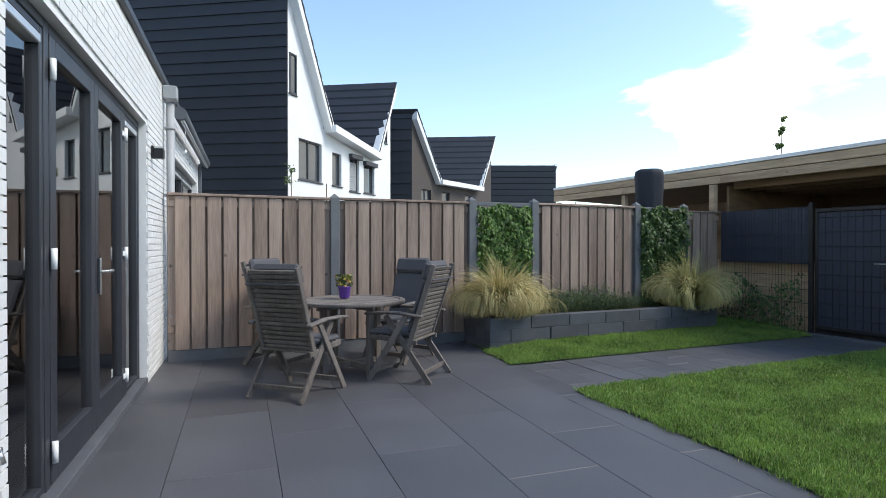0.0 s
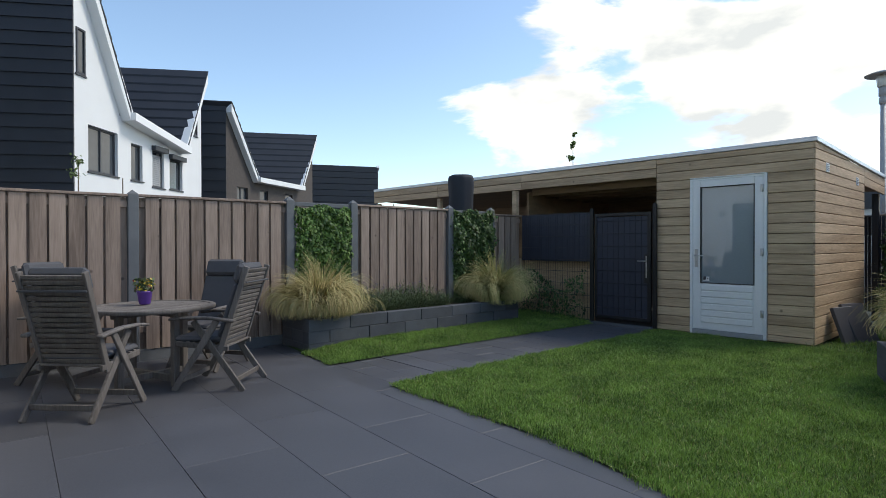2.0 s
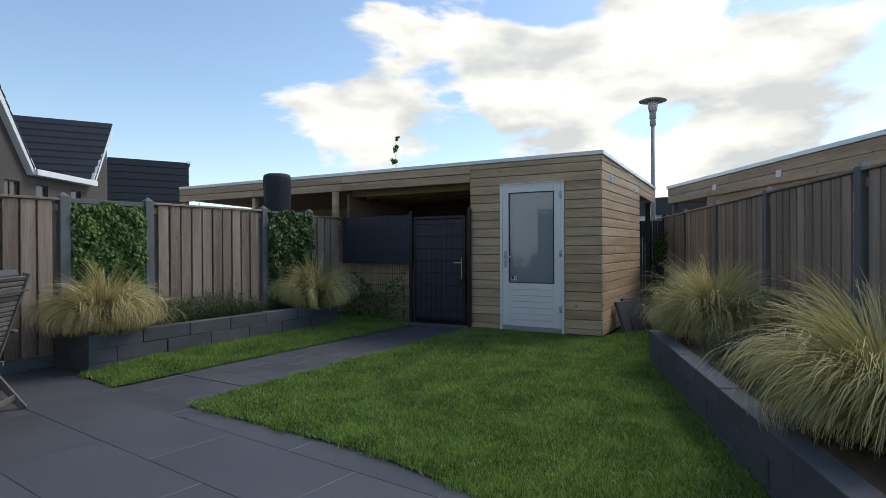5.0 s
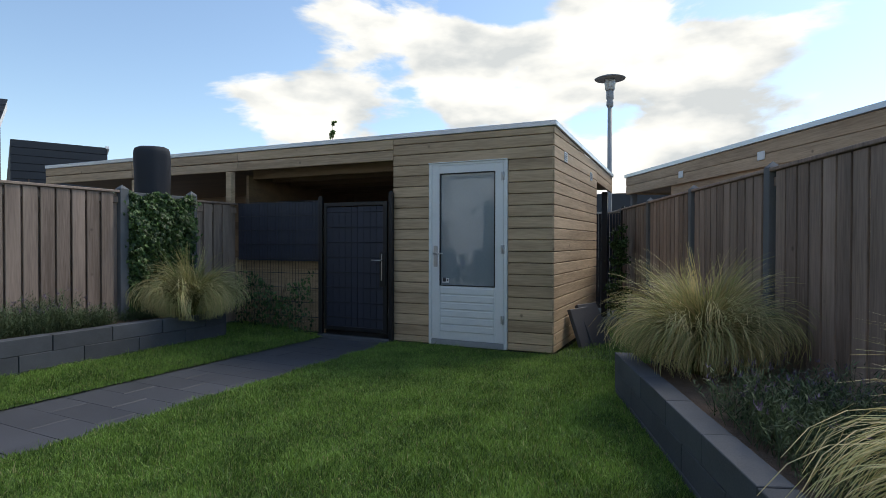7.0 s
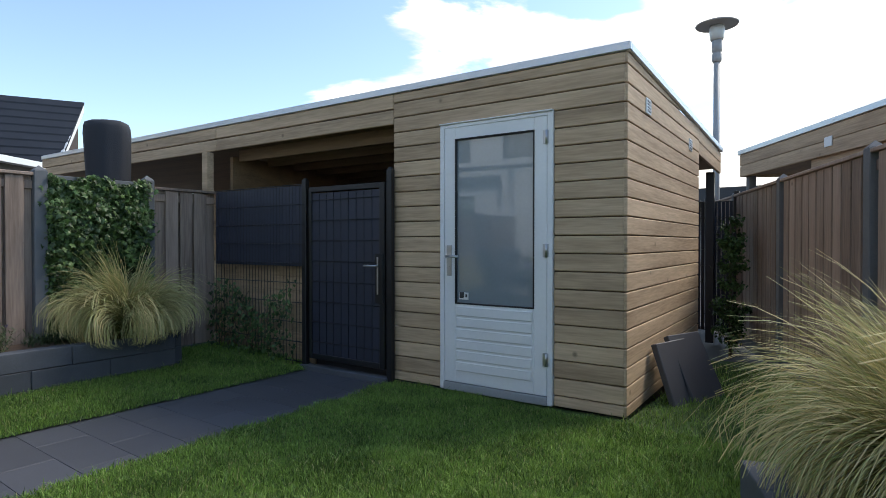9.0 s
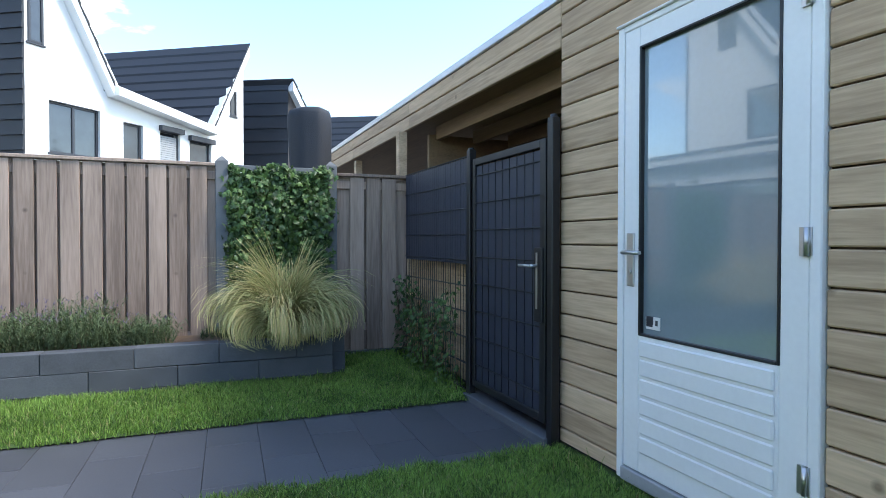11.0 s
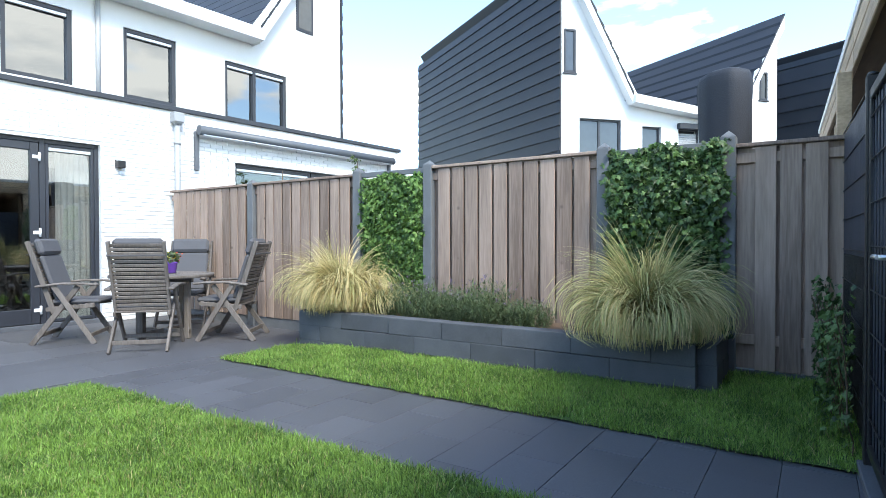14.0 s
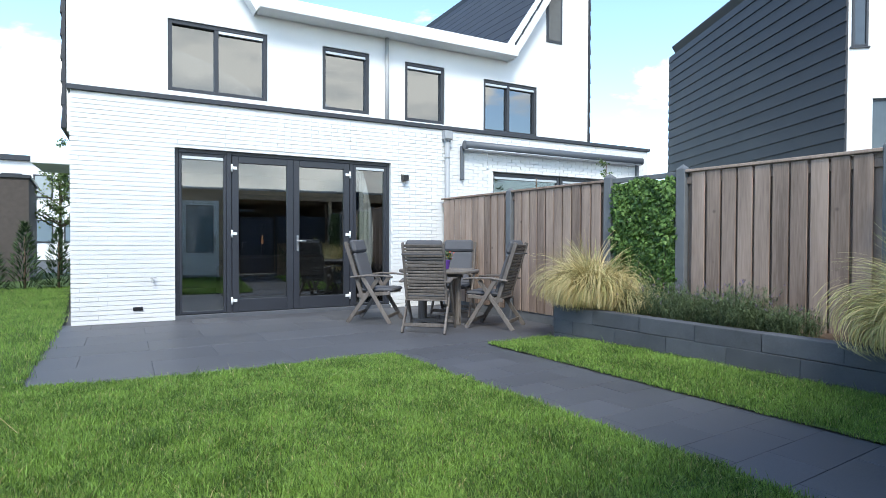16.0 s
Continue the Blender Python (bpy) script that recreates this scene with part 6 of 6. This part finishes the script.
def shrub(seed, x, y, z0, z1, spread, count, label, material=M_TREE, name="shrub", trunk=0.02, size=(0.018, 0.034), cat="shrub", z_leaf=None):
    """A small tree or shrub: stem, limbs and many small leaves."""
    rng = np.random.default_rng(seed)
    th = thing(name, label, cat, pose(x, y, z0))
    h = z1 - z0
    bm = B()
    rod(bm, (0, 0, -0.1), (0, 0, h * 0.9), trunk, trunk * 0.3, 8)
    part("trunk", bm, M_STEM, th)
    zl = h * 0.35 if z_leaf is None else z_leaf - z0
    pos = []
    for k in range(max(6, count // 60)):
        a, zz = rng.uniform(0, 6.283), rng.uniform(zl * 0.9, h * 0.92)
        r = spread * (1 - 0.6 * (zz - zl) / max(0.01, h - zl)) * rng.uniform(0.4, 1.0)
        tip = Vector((r * math.cos(a), r * math.sin(a), zz + r * 0.6))
        bm = B()
        rod(bm, (0, 0, zz), tip, trunk * 0.35, trunk * 0.12, 5, False)
        part("limb", bm, M_STEM, th)
        m = count // max(6, count // 60)
        t = rng.uniform(0.25, 1.05, m)[:, None]
        pos.append(np.array([0, 0, zz]) + (np.array(tip) - np.array([0, 0, zz])) * t + rng.normal(0, 0.05 * spread + 0.02, (m, 3)))
    pos = np.concatenate(pos)
    v, f = leaf_cloud(rng, pos, rng.uniform(size[0], size[1], len(pos)), (0, 0, 0.6), 1.0)
    ob = new("crown", mesh_from("crown", v, f, material))
    ob.parent = th
    tagged(ob, kind="stuff")


shrub(41, -7.6, 20.6, 0.0, 6.5, 0.30, 240, "slender young birch tip above the carport roof", trunk=0.03, size=(0.05, 0.085), name="birch_tree", cat="tree", z_leaf=4.7)
shrub(42, -0.55, 6.2, 0.0, 2.22, 0.13, 46, "pale green shrub tip peeping over the fence")
shrub(43, -0.5, 2.2, 0.0, 2.35, 0.22, 60, "thin leafy twigs rising behind the fence")
shrub(44, -2.3, 2.0, 0.0, 2.75, 0.40, 260, "green bush behind the ivy trellis")
shrub(45, 5.9, -12.5, 0.0, 4.4, 1.0, 2200, "light green birch tree far behind the side lawn", trunk=0.06, size=(0.035, 0.06), name="birch_tree", cat="tree")

shrub(46, 4.86, 12.3, 0.0, 1.65, 0.26, 2200, "dark ivy shrub in the gap beside the shed", M_IVY, size=(0.022, 0.04), z_leaf=0.02)


def conifer(seed, x, y, h):
    rng = np.random.default_rng(seed)
    th = thing("conifer", "small dark green hedge conifer at the edge of the lawn", "conifer", pose(x, y, 0), "hedge conifers")
    bm = B()
    rod(bm, (0, 0, -0.05), (0, 0, h * 0.8), 0.03, 0.01, 6)
    part("trunk", bm, M_STEM, th)
    n = 700
    z = rng.uniform(0.03, h, n)
    r = 0.34 * (1 - (z / h) ** 1.5) * np.sqrt(rng.uniform(0.3, 1, n)) * (1 + 0.15 * np.sin(z * 21))
    a = rng.uniform(0, 6.283, n)
    base = np.stack([r * np.cos(a), r * np.sin(a), z], 1)
    up = np.stack([np.cos(a), np.sin(a), np.full(n, 1.3)], 1)
    v, f = blades(rng, base, up, rng.uniform(0.08, 0.16, n), rng.uniform(0.02, 0.04, n), np.full(n, 0.15), 2)
    ob = new("crown", mesh_from("crown", v, f, M_CONIF))
    ob.parent = th
    tagged(ob, kind="stuff")


for k in range(7):
    conifer(50 + k, 5.2 + 0.62 * k, -6.6 - 0.05 * k, 1.25 + 0.12 * (k % 3))
fb = thing("outbuilding", "low dark brick outbuilding behind the hedge", "outbuilding")
bm = B()
box(bm, 6.55, 10.5, -13.5, -10.0, -0.05, 2.75)
part("wall", bm, M_BRICKD, fb)
bm = B()
box(bm, 6.5, 10.55, -13.55, -9.95, 2.753, 2.85, 0.01)
part("roof_edge", bm, M_ANTH, fb)
fh = thing("house", "pale grey house far beyond the garden", "house")
bm = B()
box(bm, 2.5, 9.5, -36, -30, -0.05, 5.4)
part("wall", bm, M_RENDER, fh)
bm = B()
box(bm, 2.3, 9.7, -36.2, -29.8, 5.404, 5.7, 0.02)
part("roof", bm, M_ANTH, fh)
for x in (5.2, 6.6, 8.0):
    for z in (0.9, 3.4):
        bm = B()
        box(bm, x, x + 0.9, -29.995, -29.95, z, z + 1.3, 0.01)
        w_ = part("window", bm, M_ANTH, fh)
        bm = B()
        box(bm, x + 0.08, x + 0.82, -29.945, -29.93, z + 0.08, z + 1.22)
        part("pane", bm, M_FROST, w_)


# ---- lawn blades ----
def inside(px, py, poly):
    ok = np.zeros(len(px), bool)
    j = len(poly) - 1
    for i in range(len(poly)):
        (xi, yi), (xj, yj) = poly[i], poly[j]
        cross = ((yi > py) != (yj > py)) & (px < (xj - xi) * (py - yi) / (yj - yi + 1e-12) + xi)
        ok ^= cross
        j = i
    return ok


def grass_field(name, seed, x0, x1, y0, y1, density, poly, z_of, label, tall=(0.028, 0.058), parent=None):
    rng = np.random.default_rng(seed)
    n = int((x1 - x0) * (y1 - y0) * density)
    px, py = rng.uniform(x0, x1, n), rng.uniform(y0, y1, n)
    # the edge is ragged, not ruled
    ok = inside(px + rng.normal(0, 0.03, n) + 0.018 * np.sin(py * 9.0) + 0.012 * np.sin(py * 23.0), py + rng.normal(0, 0.03, n) + 0.018 * np.sin(px * 8.0 + 1.0) + 0.012 * np.sin(px * 21.0), poly)
    # keep clear of the raised bed under the fence
    off = (px - FENCE_A.x) * FENCE_N.x + (py - FENCE_A.y) * FENCE_N.y
    s = (px - FENCE_A.x) * FENCE_D.x + (py - FENCE_A.y) * FENCE_D.y
    ok &= ~((off < BED_OFF) & (s < 0.05) & (s > -6.3))
    px, py = px[ok], py[ok]
    n = len(px)
    z = z_of(px, py)
    # uneven patches: mottling at three sizes from smoothed random grids
    clump = np.full(n, 0.68)
    for cell, amount in ((0.07, 0.5), (0.22, 0.5), (0.8, 0.25)):
        g = rng.uniform(0, 1, (160, 160))
        gx, gy = (px - x0) / cell, (py - y0) / cell
        ix, iy = gx.astype(int), gy.astype(int)
        fx, fy = gx - ix, gy - iy
        fx, fy = fx * fx * (3 - 2 * fx), fy * fy * (3 - 2 * fy)
        ix, iy = ix % 158, iy % 158
        clump += amount * ((g[ix, iy] * (1 - fx) + g[ix + 1, iy] * fx) * (1 - fy) + (g[ix, iy + 1] * (1 - fx) + g[ix + 1, iy + 1] * fx) * fy - 0.25)
    h = rng.uniform(tall[0], tall[1], n) * clump * np.where(rng.uniform(size=n) < 0.025, 1.8, 1.0)
    a = rng.uniform(0, 2 * np.pi, n)
    lean = np.abs(rng.normal(0, 0.75, n)) * h
    b = rng.uniform(0, 2 * np.pi, n)
    w = rng.uniform(0.0016, 0.0032, n)
    p = np.stack([px, py, z - 0.003], 1)
    side_ = np.stack([np.cos(a) * w, np.sin(a) * w, np.zeros(n)], 1)
    mid = p + np.stack([np.cos(b) * lean * 0.35, np.sin(b) * lean * 0.35, h * 0.6], 1)
    tip = p + np.stack([np.cos(b) * lean, np.sin(b) * lean, h], 1)
    v = np.stack([p - side_, p + side_, mid + side_ * 0.7, tip, mid - side_ * 0.7], 1).reshape(-1, 3)
    v = v.reshape(n, 5, 3)
    f = np.array([[0, 1, 2], [0, 2, 4], [4, 2, 3]])
    dry = rng.uniform(size=n) < 0.045 + 0.10 * np.clip(0.85 - clump, 0, 1)
    for material, keep, title in ((M_GRASS, ~dry, label), (M_DRY, dry, "scattered dry straw-coloured blades in the grass")):
        m = int(keep.sum())
        ff = (np.arange(m)[:, None, None] * 5 + f[None]).reshape(-1, 3)
        ob = new(name, mesh_from(name, v[keep].reshape(-1, 3), ff, material))
        tagged(ob, title, "grass", "", "stuff")


LAWN_Z = 0.012
lawn.data.transform(Matrix.Translation((0, 0, 0.016)))
grass_field("grass", 61, 2.6, 7.9, 3.3, 8.8, 22000, LAWN, lambda x, y: np.full(len(x), LAWN_Z), "short mown green grass of the lawn", (0.018, 0.042))
grass_field("grass", 62, 5.5, 9.5, -7.0, 3.6, 4500, LAWN, lambda x, y: np.full(len(x), LAWN_Z), "mown grass along the side of the house")
grass_field("grass", 64, 4.75, 6.9, 8.8, 11.2, 2500, LAWN, lambda x, y: np.full(len(x), LAWN_Z), "thin grass between shed and fence")
STRIP = [(1.62, 3.80), (1.62, 8.76), (0.02, 8.76), (0.02, 7.95), (0.78, 7.95), (0.82, 3.88)]
grass_field("grass", 63, 0.0, 1.65, 3.7, 8.8, 17000, STRIP, lambda x, y: 0.008 + (np.interp(x, [0.0, 0.86, 1.35, 1.62], [0.09, 0.075, 0.035, 0.012]) - 0.008) * np.clip((y - 3.85) / 0.75, 0, 1), "green grass strip along the raised bed", (0.02, 0.048))

# ---- paving slabs ----
one = B()
box(one, -0.6, 0.6, -0.3, 0.3, -0.04, 0.0, 0.0025)
SLAB_ME = shared("paving_slab", one, M_SLAB)
one = B()
box(one, -0.2995, 0.2995, -0.1495, 0.1495, -0.04, 0.0, 0.002)
PATH_ME = shared("paving_slab", one, M_SLAB)
ANG = -math.degrees(math.atan(0.06))
ORI = pose(0.02, 0.16, 0, 0, 0, ANG)
for r in range(7):
    for c in range(-1, 6):
        lx = (0.48 if r % 2 else -0.12) + 1.202 * c
        p = ORI @ Vector((lx, 0.24 + 0.602 * r, 0))
        if -0.2 < p.x < 6.2 and p.y < (3.62 if 1.0 < p.x < 3.4 else 4.05) and p.y > -0.15:
            piece("paving_slab", SLAB_ME, PATIO, Matrix.Translation((p.x, p.y, random.uniform(-0.001, 0.001))) @ pose(0, 0, 0, random.uniform(-0.08, 0.08), random.uniform(-0.08, 0.08), ANG))
k = 0
y = 3.55
while y < 8.95:
    x = 1.37 + (0.3 if k % 2 else 0.0) - (0.601 if y < 3.7 else 0.0)
    while x < (3.3 if y < 3.7 else 2.95):
        piece("paving_slab", PATH_ME, PATIO, pose(x, y + 0.15, random.uniform(-0.0012, 0.0012) - 0.005 * (y < 4.3), random.uniform(-0.15, 0.15), random.uniform(-0.15, 0.15), 0))
        x += 0.601
    y += 0.301
    k += 1
